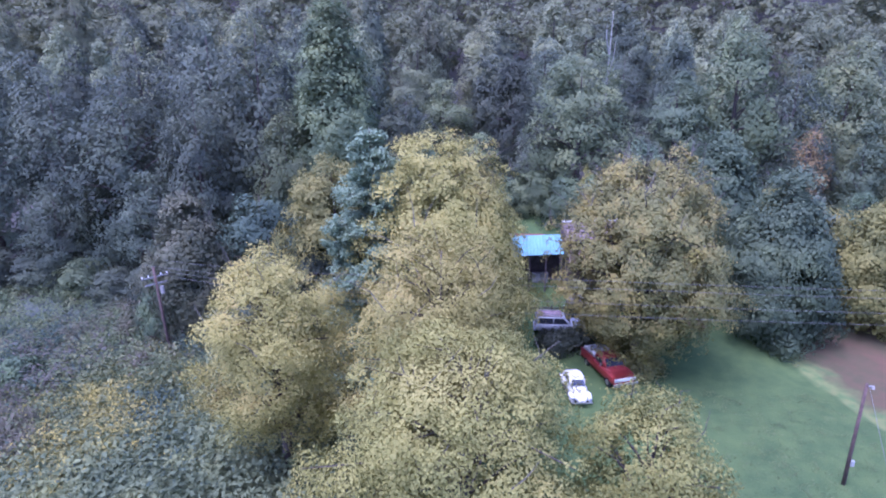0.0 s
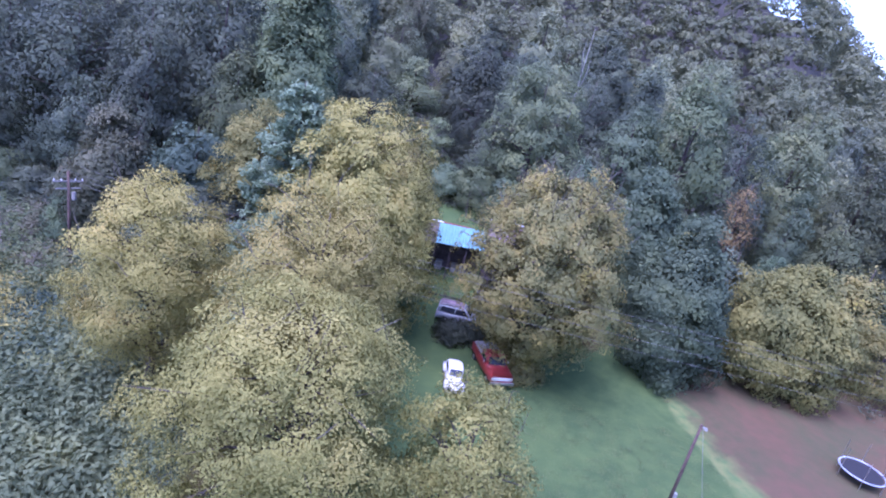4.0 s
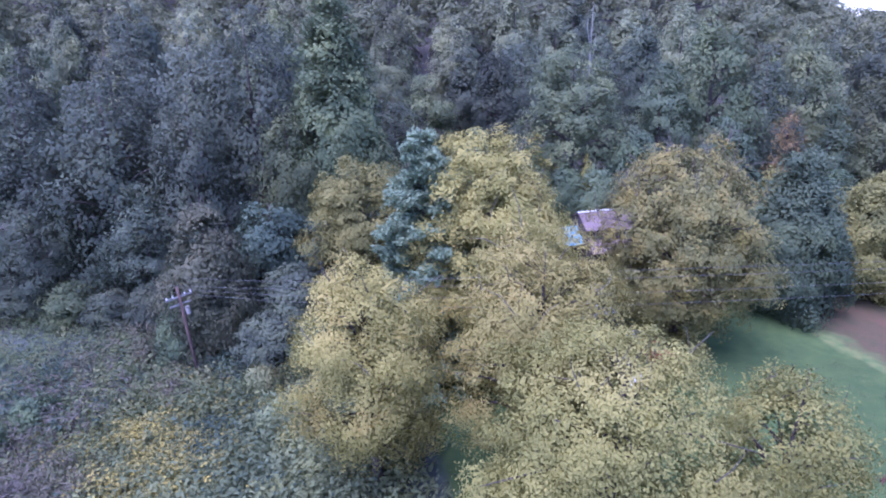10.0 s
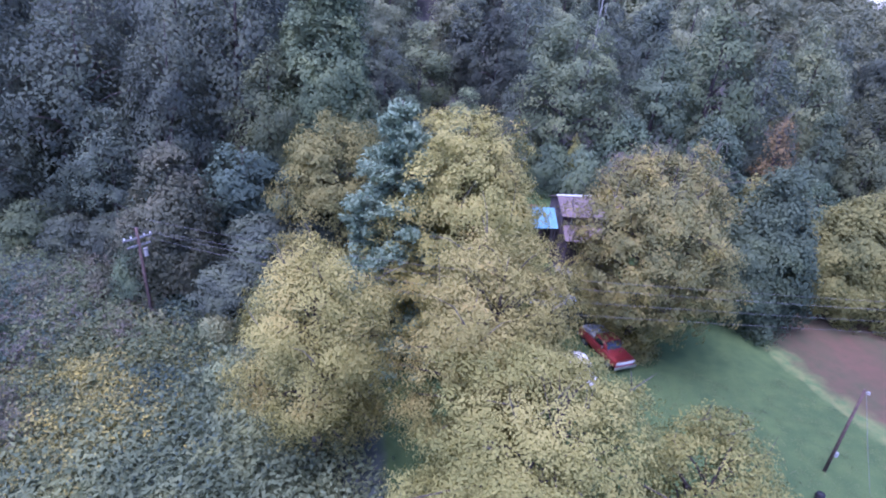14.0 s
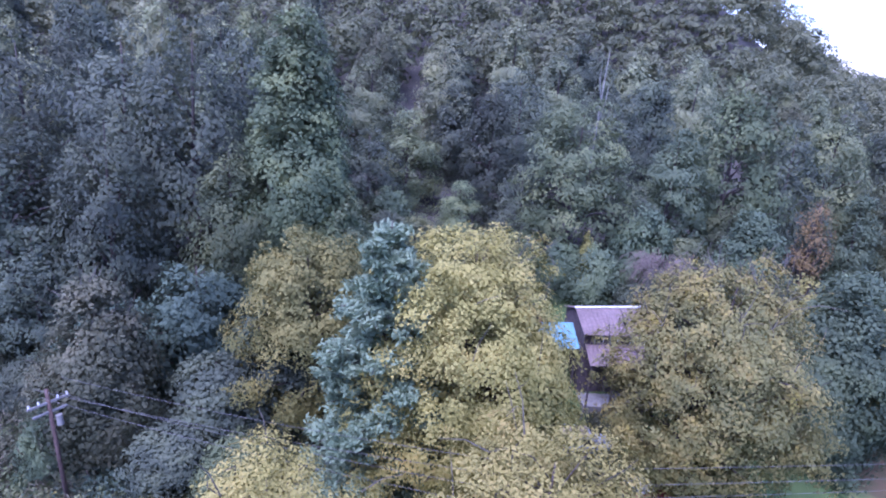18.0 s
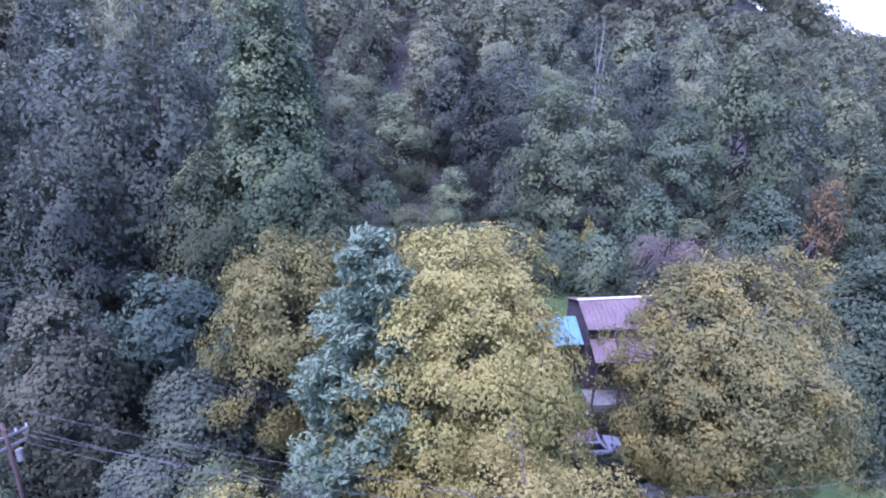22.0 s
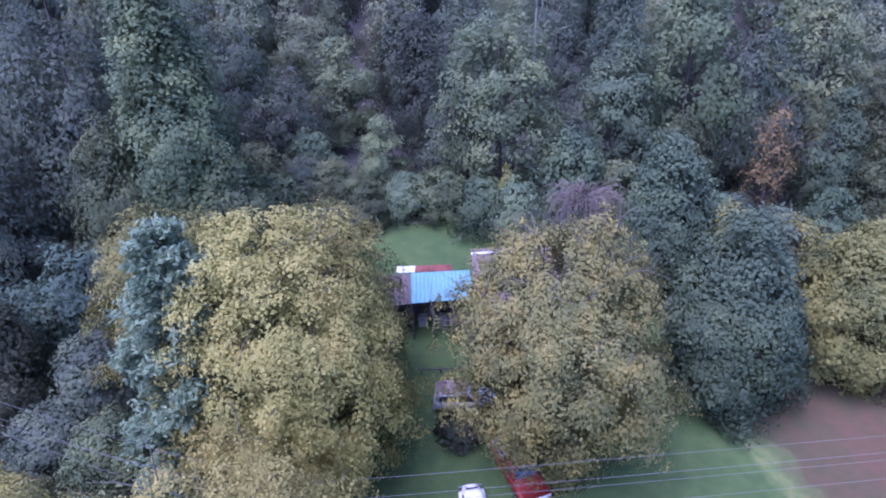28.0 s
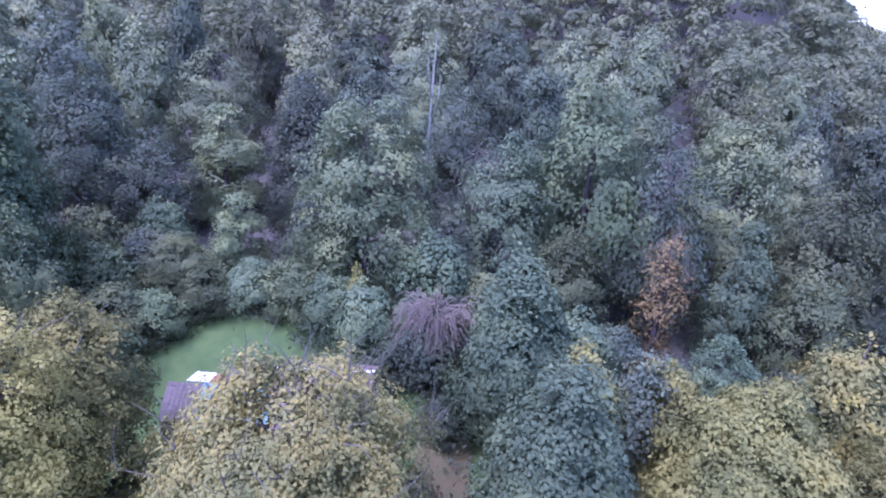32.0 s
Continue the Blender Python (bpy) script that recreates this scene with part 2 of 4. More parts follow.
def leaves_mesh(name, centers, normals, sizes, material, rng, narrow=0.55, folded=True, own=0.15):
    """Leaves, one island each: folded diamonds, or plain pointed ones where they stay far off."""
    n = len(centers)
    up = rng.normal(size=(n, 3))
    soft = normals / (np.linalg.norm(normals, axis=1)[:, None] + 1e-9)
    nrm = soft + rng.normal(scale=0.36, size=(n, 3))
    nrm /= np.linalg.norm(nrm, axis=1)[:, None]
    a = np.cross(nrm, up)
    a /= np.linalg.norm(a, axis=1)[:, None] + 1e-9
    b = np.cross(nrm, a)
    s = sizes[:, None]
    if folded:
        v = np.empty((n, 4, 3))
        v[:, 0] = centers - a * s * 0.5
        v[:, 1] = centers + b * s * narrow * 0.5 + nrm * s * 0.10
        v[:, 2] = centers + a * s * 0.5 - nrm * s * 0.06
        v[:, 3] = centers - b * s * narrow * 0.5 + nrm * s * 0.10
        corner = np.array([0, 2, 1, 0, 3, 2])
    else:
        v = np.empty((n, 3, 3))
        v[:, 0] = centers - a * s * 0.42 + b * s * narrow * 0.5
        v[:, 1] = centers - a * s * 0.42 - b * s * narrow * 0.5
        v[:, 2] = centers + a * s * 0.62
        corner = np.array([0, 1, 2])
    k = v.shape[1]
    tri = (np.arange(n)[:, None] * k + corner[None]).reshape(-1, 3)
    lit = 0.85 * soft + own * nrm
    co, lit = v.reshape(-1, 3), np.repeat(lit, k, axis=0)
    lit /= np.linalg.norm(lit, axis=1)[:, None]
    me = bpy.data.meshes.new(name)
    me.vertices.add(len(co))
    me.vertices.foreach_set("co", co.ravel())
    me.loops.add(len(tri) * 3)
    me.loops.foreach_set("vertex_index", tri.ravel().astype(np.int32))
    me.polygons.add(len(tri))
    me.polygons.foreach_set("loop_start", (np.arange(len(tri)) * 3).astype(np.int32))
    me.update(calc_edges=True)
    me.normals_split_custom_set_from_vertices(lit.tolist())
    me.materials.append(material)
    return me


def crown(rng, prof, h0, h1, radius, lobes, per_lobe, leaf, lobe_r, sx=1.0, droop=0.15, clump=0.5, stir=0.22):
    """Leaf places for a crown of lobes between heights h0 and h1; prof(k) is the half-width at height share k.
    The leaves of a lobe stand in sprays."""
    C, N, S, tips = [], [], [], []
    ks = rng.uniform(0, 1, lobes * 4)
    w = np.array([prof(k) for k in ks])
    ks = ks[rng.uniform(0, 1, lobes * 4) < w / w.max()][:lobes]
    mid = np.array([0, 0, h0 + (h1 - h0) * 0.3])
    span = np.array([radius, radius, (h1 - h0) * 0.55])

    def outward(p, d):
        whole = (p - mid) / span
        whole /= np.linalg.norm(whole, axis=1)[:, None] + 1e-9
        return d * clump + whole * (1.7 - clump * 0.85)

    turns = rng.uniform(0, 2 * math.pi, 3)
    for k in ks:
        ang = rng.uniform(0, 2 * math.pi)
        swell = 1 + 0.13 * math.sin(3 * ang + turns[0] + 7 * k) + 0.09 * math.sin(5 * ang + turns[1] - 11 * k)
        rr = prof(k) * radius * swell * (1 - 0.7 * rng.uniform(0, 1) ** 2.8) * rng.uniform(0.76, 1.08)
        lr = lobe_r * rng.uniform(0.6, 1.45)
        if rng.uniform() < 0.14:
            rr, lr, k = rr * 1.10, lr * 0.6, k + rng.uniform(0, 0.035)
        k = k * (1 + 0.035 * math.sin(2 * ang + turns[2]) - 0.02)
        flat = np.array([rng.uniform(0.9, 1.35), rng.uniform(0.9, 1.35), rng.uniform(0.65, 0.95)])
        c = np.array([math.cos(ang) * rr * sx, math.sin(ang) * rr, h0 + (h1 - h0) * k - lr * 0.5])
        tips.append(c)
        m = int(per_lobe * (lr / lobe_r) ** 2)
        n = max(6, m // 4)
        d = rng.normal(size=(n, 3))
        d /= np.linalg.norm(d, axis=1)[:, None]
        d[:, 2] = np.where(d[:, 2] < -0.45, -d[:, 2] * 0.8, d[:, 2])
        d /= np.linalg.norm(d, axis=1)[:, None]
        q = c + d * (lr * rng.uniform(0.5, 1.16, n))[:, None] * flat
        q[:, 2] -= droop * lr * (d[:, 0] ** 2 + d[:, 1] ** 2)
        face = outward(q, d) + rng.normal(scale=stir, size=(n, 3))
        pick = rng.integers(n, size=m)
        spread = rng.normal(scale=leaf * 1.25, size=(m, 3))
        unit = face[pick] / np.linalg.norm(face[pick], axis=1)[:, None]
        spread -= unit * (spread * unit).sum(1)[:, None] * 0.7
        spread[:, 2] -= 0.5 * np.abs(spread[:, 0] + spread[:, 1])
        C.append(q[pick] + spread)
        N.append(face[pick])
        S.append(leaf * rng.uniform(0.6, 1.35, m))
    return np.vstack(C), np.vstack(N), np.concatenate(S), tips


def round_prof(k):
    return 0.70 + 1.2 * k if k < 0.25 else math.sqrt(max(0.06, 1 - ((k - 0.25) / 0.76) ** 2.4))


def oval_prof(k):
    return 0.72 + 0.28 * math.sin(math.pi * k / 0.56) if k < 0.28 else max(0.10, 1 - ((k - 0.28) / 0.76) ** 1.7)


def cone_prof(k):
    return 0.10 + 0.90 * (1 - k) ** 0.85 if k > 0.12 else 0.85


def dome_prof(k):
    return math.sqrt(max(0.03, 1 - k * k))


def build_tree(seed, height_m, radius, base, prof, material, leaf=0.36, lobes=60, per_lobe=150, lobe_r=1.3, limbs=16, sx=1.0, name="tree", bare=0, bark=None, folded=True, clump=0.6, calm=False):
    """One tree at the origin: tree > trunk, crown."""
    rng = np.random.default_rng(seed)
    root = new(name)
    C, N, S, tips = crown(rng, prof, base, height_m, radius, lobes, per_lobe, leaf, lobe_r, sx, clump=clump, stir=0.1 if calm else 0.22)
    lines = []
    tr = 0.017 * height_m + 0.06
    lean = rng.uniform(-0.4, 0.4, 2)
    axis = [(lean[0] * k * k, lean[1] * k * k, -0.3 + (height_m * 0.9 + 0.3) * k) for k in (0, 0.12, 0.3, 0.5, 0.75, 1.0)]
    lines.append((axis, [tr * 1.35, tr, tr * 0.85, tr * 0.62, tr * 0.35, 0.03]))
    for c in [tips[i] for i in rng.permutation(len(tips))[:limbs]]:
        z0 = max(base * 0.7, c[2] - rng.uniform(1.0, 3.0))
        z0 = min(z0, height_m * 0.85)
        k = (z0 + 0.3) / (height_m * 0.9 + 0.3)
        p0 = np.array([lean[0] * k * k, lean[1] * k * k, z0])
        mid = p0 * 0.45 + c * 0.55 + np.array([0, 0, 0.35])
        lines.append(([tuple(p0), tuple(mid), tuple(c)], [tr * 0.4 * (1.1 - k), tr * 0.24 * (1.1 - k) + 0.015, 0.015]))
    V, F = tubes(lines)
    link("trunk", V, F, bark or BARK, root, smooth=True)
    me = leaves_mesh("crown", C, N, S, material, rng, 0.55 if folded else 0.85, folded, 0.05 if calm else 0.15)
    ob = new("crown", me)
    ob.parent = root
    if bare:
        tw = []
        for i in range(bare):
            c = max((tips[int(rng.integers(len(tips)))] for _ in range(4)), key=lambda q: q[2])
            d = np.array([c[0] * 0.06, c[1] * 0.06, 0.9]) + rng.normal(scale=0.5, size=3)
            tw.append(([tuple(c), tuple(c + d * 0.7), tuple(c + d * 1.2 + rng.normal(scale=0.25, size=3))], [0.035, 0.02, 0.008]))
        V, F = tubes(tw, 3)
        tagged(link("bare_branchwork", V, F, TWIG, root, "bare grey twigs"), kind="stuff")
    return root


def put_tree(ob, x, y, s=1.0, turn=0.0, z=None, sz=None):
    ob.matrix_basis = pose(x, y, gz(x, y) if z is None else z, 0, 0, turn) @ Matrix.Diagonal((s, s, sz or s, 1))
    return ob


def more(ob, x, y, s=1.0, turn=0.0, sz=None):
    c = copy_thing(ob, Matrix())
    c.matrix_basis = pose(x, y, gz(x, y), 0, 0, turn) @ Matrix.Diagonal((s, s, sz or s, 1))
    return c


# ---------------------------------------------------------------- ground
def ground_mat():
    """Mown grass, bare red dirt, weedy soil and leaf litter, told apart by where they lie."""
    m = bpy.data.materials.new("ground_cover")
    m.use_nodes = True
    nt = m.node_tree
    b = nt.nodes["Principled BSDF"]
    b.inputs["Roughness"].default_value, b.inputs["Specular IOR Level"].default_value = 0.95, 0.15
    tc = nt.nodes.new("ShaderNodeTexCoord")

    def noise_at(scale, detail=4):
        n = nt.nodes.new("ShaderNodeTexNoise")
        n.inputs["Scale"].default_value, n.inputs["Detail"].default_value = scale, detail
        nt.links.new(tc.outputs["Object"], n.inputs["Vector"])
        return n.outputs["Fac"]

    def two(fac, c0, c1, lo=0.35, hi=0.65):
        r = nt.nodes.new("ShaderNodeValToRGB")
        r.color_ramp.elements[0].position, r.color_ramp.elements[1].position = lo, hi
        r.color_ramp.elements[0].color, r.color_ramp.elements[1].color = (*c0, 1), (*c1, 1)
        nt.links.new(fac, r.inputs["Fac"])
        return r.outputs["Color"]

    def mixed(fac, c0, c1):
        x = nt.nodes.new("ShaderNodeMix")
        x.data_type = "RGBA"
        nt.links.new(fac, x.inputs["Factor"])
        nt.links.new(c0, x.inputs["A"])
        nt.links.new(c1, x.inputs["B"])
        return x.outputs["Result"]

    def layer(name, edge_scale, amount=0.5):
        at = nt.nodes.new("ShaderNodeAttribute")
        at.attribute_name = name
        n = noise_at(edge_scale, 6)
        add = nt.nodes.new("ShaderNodeMath")
        add.operation, add.inputs[1].default_value = "MULTIPLY_ADD", amount
        nt.links.new(n, add.inputs[0])
        nt.links.new(at.outputs["Fac"], add.inputs[2])
        r = nt.nodes.new("ShaderNodeMapRange")
        r.inputs["From Min"].default_value, r.inputs["From Max"].default_value = 0.5 + amount * 0.3, 0.5 + amount * 0.7
        nt.links.new(add.outputs[0], r.inputs["Value"])
        return r.outputs[0]

    fine = noise_at(6.0, 6)
    lawn = mixed(fine, two(noise_at(0.22), (0.035, 0.064, 0.023), (0.060, 0.096, 0.030)), two(noise_at(0.9), (0.043, 0.074, 0.026), (0.077, 0.112, 0.036)))
    dirt = mixed(fine, two(noise_at(0.16), (0.060, 0.064, 0.029), (0.100, 0.060, 0.035), 0.42, 0.6), two(noise_at(1.2), (0.060, 0.057, 0.028), (0.090, 0.060, 0.036)))
    soil = mixed(fine, two(noise_at(0.5), (0.042, 0.059, 0.049), (0.085, 0.096, 0.084)), two(noise_at(2.0), (0.052, 0.075, 0.057), (0.095, 0.110, 0.097)))
    litter = mixed(fine, two(noise_at(0.7), (0.044, 0.047, 0.041), (0.074, 0.073, 0.064)), two(noise_at(3.0), (0.040, 0.043, 0.037), (0.086, 0.078, 0.067)))
    verge = two(noise_at(1.5), (0.074, 0.116, 0.040), (0.124, 0.138, 0.050))
    c = mixed(layer("verge", 0.5, 0.8), lawn, verge)
    c = mixed(layer("dirt", 0.5, 0.8), c, dirt)
    c = mixed(layer("weeds", 0.4), c, soil)
    c = mixed(layer("wood", 0.3), c, litter)
    nt.links.new(c, b.inputs["Base Color"])
    bp = nt.nodes.new("ShaderNodeBump")
    bp.inputs["Strength"].default_value, bp.inputs["Distance"].default_value = 0.6, 0.06
    nt.links.new(noise_at(9.0, 6), bp.inputs["Height"])
    nt.links.new(bp.outputs[0], b.inputs["Normal"])
    return m


gx = np.unique(np.concatenate([np.linspace(-900, -70, 18), np.linspace(-70, 70, 176), np.linspace(70, 900, 18)]))
gy = np.unique(np.concatenate([np.linspace(-500, 0, 10), np.linspace(0, 110, 138), np.linspace(110, 260, 40), np.linspace(260, 1500, 12)]))
X, Y = np.meshgrid(gx, gy)
Z = height(X, Y) + 0.06 * np.sin(X * 0.9 + np.sin(Y * 0.7)) * np.sin(Y * 0.8) * (np.abs(Y - 35) < 40)
verts = np.stack([X, Y, Z], -1).reshape(-1, 3)
nx = len(gx)
faces = [(j * nx + i, j * nx + i + 1, (j + 1) * nx + i + 1, (j + 1) * nx + i) for j in range(len(gy) - 1) for i in range(nx - 1)]
ground = link("ground", verts.tolist(), faces, ground_mat(), smooth=True)
tagged(ground, "mown green lawn, bare reddish dirt and rough hillside", "ground", kind="structure")


def cover(name, values):
    at = ground.data.attributes.new(name, "FLOAT", "POINT")
    at.data.foreach_set("value", values.astype(np.float32).ravel())


bare = smoothstep(-2.2, 4.4, X - (26.6 + (47.5 - Y) * 0.245)) * smoothstep(70, 60, Y) * smoothstep(16, 24, Y)
track = smoothstep(2.6, 1.2, np.hypot(X - 21.2, (Y - 55) * 0.28))
under = smoothstep(2.4, 1.0, np.hypot(X + 3.0, (Y - 26.5) * 0.45)) + 0.5 * smoothstep(5.0, 2.0, np.hypot(X - 8.5, Y - 43.0))
yard = smoothstep(2.2, 1.2, np.hypot((X - 9) * 0.5, Y - 52.8))
cover("dirt", np.clip(bare + track + under * 0.55 + yard * 0.3, 0, 1))
cover("verge", smoothstep(0.0, 0.3, bare))
cover("weeds", smoothstep(-2.5, -7.5, X + 0.12 * (Y - 30)) * smoothstep(62, 54, Y))
lawn_hole = np.hypot((X - 6.8) / 7.2, (Y - 59.5) / 6.6)
cover("wood", np.maximum(smoothstep(65, 69, Y - 0.02 * X), smoothstep(50, 56, Y) * smoothstep(-4, -9, X)) * smoothstep(0.85, 1.1, lawn_hole))

# ---------------------------------------------------------------- the large trees round the yard
TAKEN = []


def single(label, *a, **k):
    x, y, turn = k.pop("x"), k.pop("y"), k.pop("turn", 0)
    top = k.pop("top", None)
    k.setdefault("clump", 0.55)
    TAKEN.append((x, y, a[2] * 0.8))
    a = list(a)
    if top:
        a[1] = top - gz(x, y)
    ob = put_tree(build_tree(*a, **k), x, y, turn=turn)
    return tagged(ob, label, "tree")


single("large maple with golden yellow autumn leaves beside the weedy field", 11, 14.3, 4.0, 3.6, round_prof, GOLD, lobes=315, per_lobe=225, lobe_r=0.70, limbs=50, leaf=0.138, bare=25, x=-8.9, y=30.4, top=14.1)
single("large maple with pale golden leaves over the parked cars", 21, 16.2, 4.9, 3.8, round_prof, GOLD, lobes=345, per_lobe=225, lobe_r=0.70, limbs=54, leaf=0.138, bare=25, x=0.2, y=30.1, top=15.4)
single("broad maple turning lime yellow at the lawn's edge", 12, 14.2, 6.0, 2.2, round_prof, LIME, lobes=450, per_lobe=235, lobe_r=0.69, limbs=60, leaf=0.132, bare=20, x=1.7, y=23.0, top=12.9)
single("small maple with loose yellow-green sprays on the lawn", 22, 11.6, 3.1, 1.8, round_prof, LIME, lobes=180, per_lobe=171, lobe_r=0.66, limbs=36, leaf=0.15, bare=15, x=9.6, y=23.0, top=10.4)
single("tall maple with dense golden leaves behind a pine", 13, 18.6, 6.2, 1.2, round_prof, GOLD, lobes=680, per_lobe=220, lobe_r=0.74, limbs=60, leaf=0.155, folded=False, bare=60, x=-0.6, y=43.2, top=18.7)
single("yellow-green maple behind a dense golden one", 30, 14.0, 3.3, 1.6, round_prof, YELLOWGREEN, lobes=210, per_lobe=150, lobe_r=0.70, limbs=30, leaf=0.17, folded=False, bare=30, x=1.9, y=49.6, top=15.9)
single("pale lime-green tree behind a dense darker one", 29, 11.0, 2.4, 0.4, oval_prof, YELLOWGREEN, lobes=120, per_lobe=85, lobe_r=0.70, limbs=12, leaf=0.24, folded=False, x=29.8, y=55.8, top=12.8)
single("maple with mixed lime and orange leaves beside a pine", 23, 15.5, 4.5, 1.6, round_prof, YELLOWGREEN, lobes=330, per_lobe=150, folded=False, lobe_r=0.72, limbs=36, leaf=0.18, x=-10.0, y=50.3, top=15.9)
single("round tree with thin olive and yellow leaves and bare twigs", 14, 16.0, 5.8, 2.6, round_prof, OLIVE, lobes=600, per_lobe=180, lobe_r=0.72, limbs=70, leaf=0.155, folded=False, bare=260, x=14.6, y=43.7, top=17.2)
single("tall blue-green tree with a pointed top behind the lawn", 15, 15.0, 4.6, 0.6, cone_prof, TEAL, lobes=255, per_lobe=198, leaf=0.25, folded=False, lobe_r=0.86, limbs=20, x=25.6, y=58.0, top=17.2)
single("dense blue-green tree leaning over the dirt track", 16, 13.2, 4.1, 0.3, oval_prof, TEAL, lobes=285, per_lobe=198, leaf=0.23, folded=False, lobe_r=0.86, limbs=20, x=27.0, y=48.3, top=15.0)
single("rounded yellow-green tree beside the dirt track", 17, 10.6, 5.7, 0.2, oval_prof, YELLOWGREEN, lobes=315, per_lobe=198, folded=False, lobe_r=0.86, limbs=20, leaf=0.23, x=38.6, y=51.6, top=13.4)
single("small dark tree between larger yellow ones", 24, 10.0, 2.6, 0.4, oval_prof, DARK, lobes=70, per_lobe=90, lobe_r=1.0, limbs=10, x=33.6, y=57.5, top=11.0)
single("young yellow-green tree in the hedge", 25, 10.0, 2.4, 0.4, oval_prof, YELLOWGREEN, lobes=60, per_lobe=90, lobe_r=1.0, limbs=10, x=35.8, y=58.5, top=11.4)
single("round green tree with yellowing top in the hedge", 26, 9.0, 3.4, 0.4, oval_prof, OLIVE, lobes=90, per_lobe=90, lobe_r=1.0, limbs=10, x=49.5, y=60.0, top=12.6)
single("thin grey-brown tree behind the utility pole", 18, 12.0, 3.3, 0.6, oval_prof, GREY, lobes=285, per_lobe=118, folded=False, lobe_r=0.70, limbs=40, leaf=0.24, bare=70, x=-22.4, y=47.8, top=13.2)
single("rust-orange sapling with sparse leaves", 27, 13.0, 1.9, 4.0, oval_prof, RUST, lobes=63, per_lobe=39, lobe_r=0.70, limbs=20, leaf=0.28, bare=60, x=37.6, y=66.5, top=16.9)
single("very tall pointed tree on the wood's edge", 19, 25.0, 6.6, 1.0, cone_prof, GREEN, lobes=495, per_lobe=165, leaf=0.28, folded=False, lobe_r=1.01, limbs=40, x=-12.6, y=62.5, top=29.8)


def pine(x, y, top, radius):
    """A white pine: tiers of level boughs with brushes of long needles."""
    rng = np.random.default_rng(31)
    z0 = gz(x, y)
    h = top - z0
    root = new("pine_tree")
    lines = [([(0, 0, -0.3), (0, 0, h * 0.5), (0, 0, h)], [0.26, 0.16, 0.03])]
    C, N, S = [], [], []
    z = 0.8
    while z < h - 0.3:
        k = z / h
        reach = radius * (1 - k) ** 0.6 + 0.3
        for i in range(7):
            ang = rng.uniform(0, 2 * math.pi)
            r = reach * rng.uniform(0.65, 1.12)
            tip = np.array([math.cos(ang) * r, math.sin(ang) * r, z + r * 0.10 + rng.uniform(-0.2, 0.2)])
            lines.append(([(0, 0, z - 0.15), tuple(tip * np.array([0.5, 0.5, 1]) - np.array([0, 0, 0.08])), tuple(tip)], [0.06, 0.04, 0.012]))
            for j in range(int(4 + r * 3.0)):
                f = rng.uniform(0.3, 1.0)
                side = np.array([-math.sin(ang), math.cos(ang), 0]) * rng.uniform(-0.32, 0.32) * r * f
                c = np.array([0, 0, z]) * (1 - f) + tip * f + side + np.array([0, 0, rng.uniform(-0.08, 0.15)])
                m = 30
                d = rng.normal(size=(m, 3)) * np.array([1, 1, 0.55])
                d /= np.linalg.norm(d, axis=1)[:, None]
                C.append(c + d * rng.uniform(0.08, 0.50, m)[:, None])
                N.append(np.cross(d, rng.normal(size=(m, 3))) * 0.6 + np.array([0, 0, 0.8]))
                S.append(rng.uniform(0.26, 0.48, m))
        z += 0.62
    V, F = tubes(lines)
    link("trunk", V, F, BARK, root, smooth=True)
    me = leaves_mesh("needles", np.vstack(C), np.vstack(N), np.concatenate(S), PINE, rng, narrow=0.34)
    ob = new("needles", me)
    ob.parent = root
    root.matrix_basis = pose(x, y, z0)
    TAKEN.append((x, y, radius))
    return tagged(root, "blue-green white pine in front of golden maples", "pine tree")


pine(-5.2, 41.7, 18.9, 4.7)

# ---------------------------------------------------------------- the wood
PROTO = {}


def proto(kind, material, name="tree", rich=True):
    key = (kind, material.name, rich)
    if key not in PROTO:
        prof = {"cone": cone_prof, "oval": oval_prof, "round": round_prof, "dome": dome_prof}[kind]
        if kind == "dome":
            PROTO[key] = build_tree(100 + len(PROTO), 7.0, 3.2, 0.2, prof, material, leaf=0.24, lobes=130, per_lobe=95, lobe_r=0.75, limbs=14, folded=False, calm=True)
        elif rich:
            PROTO[key] = build_tree(100 + len(PROTO), 16.0, 5.0, 0.8, prof, material, leaf=0.25, lobes=170, per_lobe=95, lobe_r=0.95, limbs=16, folded=False, calm=True)
        else:
            PROTO[key] = build_tree(100 + len(PROTO), 16.0, 5.0, 1.5, prof, material, leaf=0.38, lobes=120, per_lobe=88, lobe_r=1.0, limbs=8, folded=False, calm=True)
        PROTO[key]["used"] = 0
    return PROTO[key]


wood_rng = random.Random(5)


def forest_tree(x, y, top, r, kind, material, label, group="", rich=True, category="tree"):
    p = proto(kind, material, rich=rich)
    h = top - gz(x, y)
    m = pose(x, y, gz(x, y), 0, 0, wood_rng.uniform(0, 360))
    wide, tall = (3.2, 7.0) if kind == "dome" else (5.0, 16.0)
    size = Matrix.Diagonal((r / wide, r / wide, h / tall, 1))
    ob = p if not p["used"] else copy_thing(p, Matrix())
    ob.matrix_basis = m @ size
    p["used"] = 1
    TAKEN.append((x, y, r * 0.75))
    return tagged(ob, label, category, group)


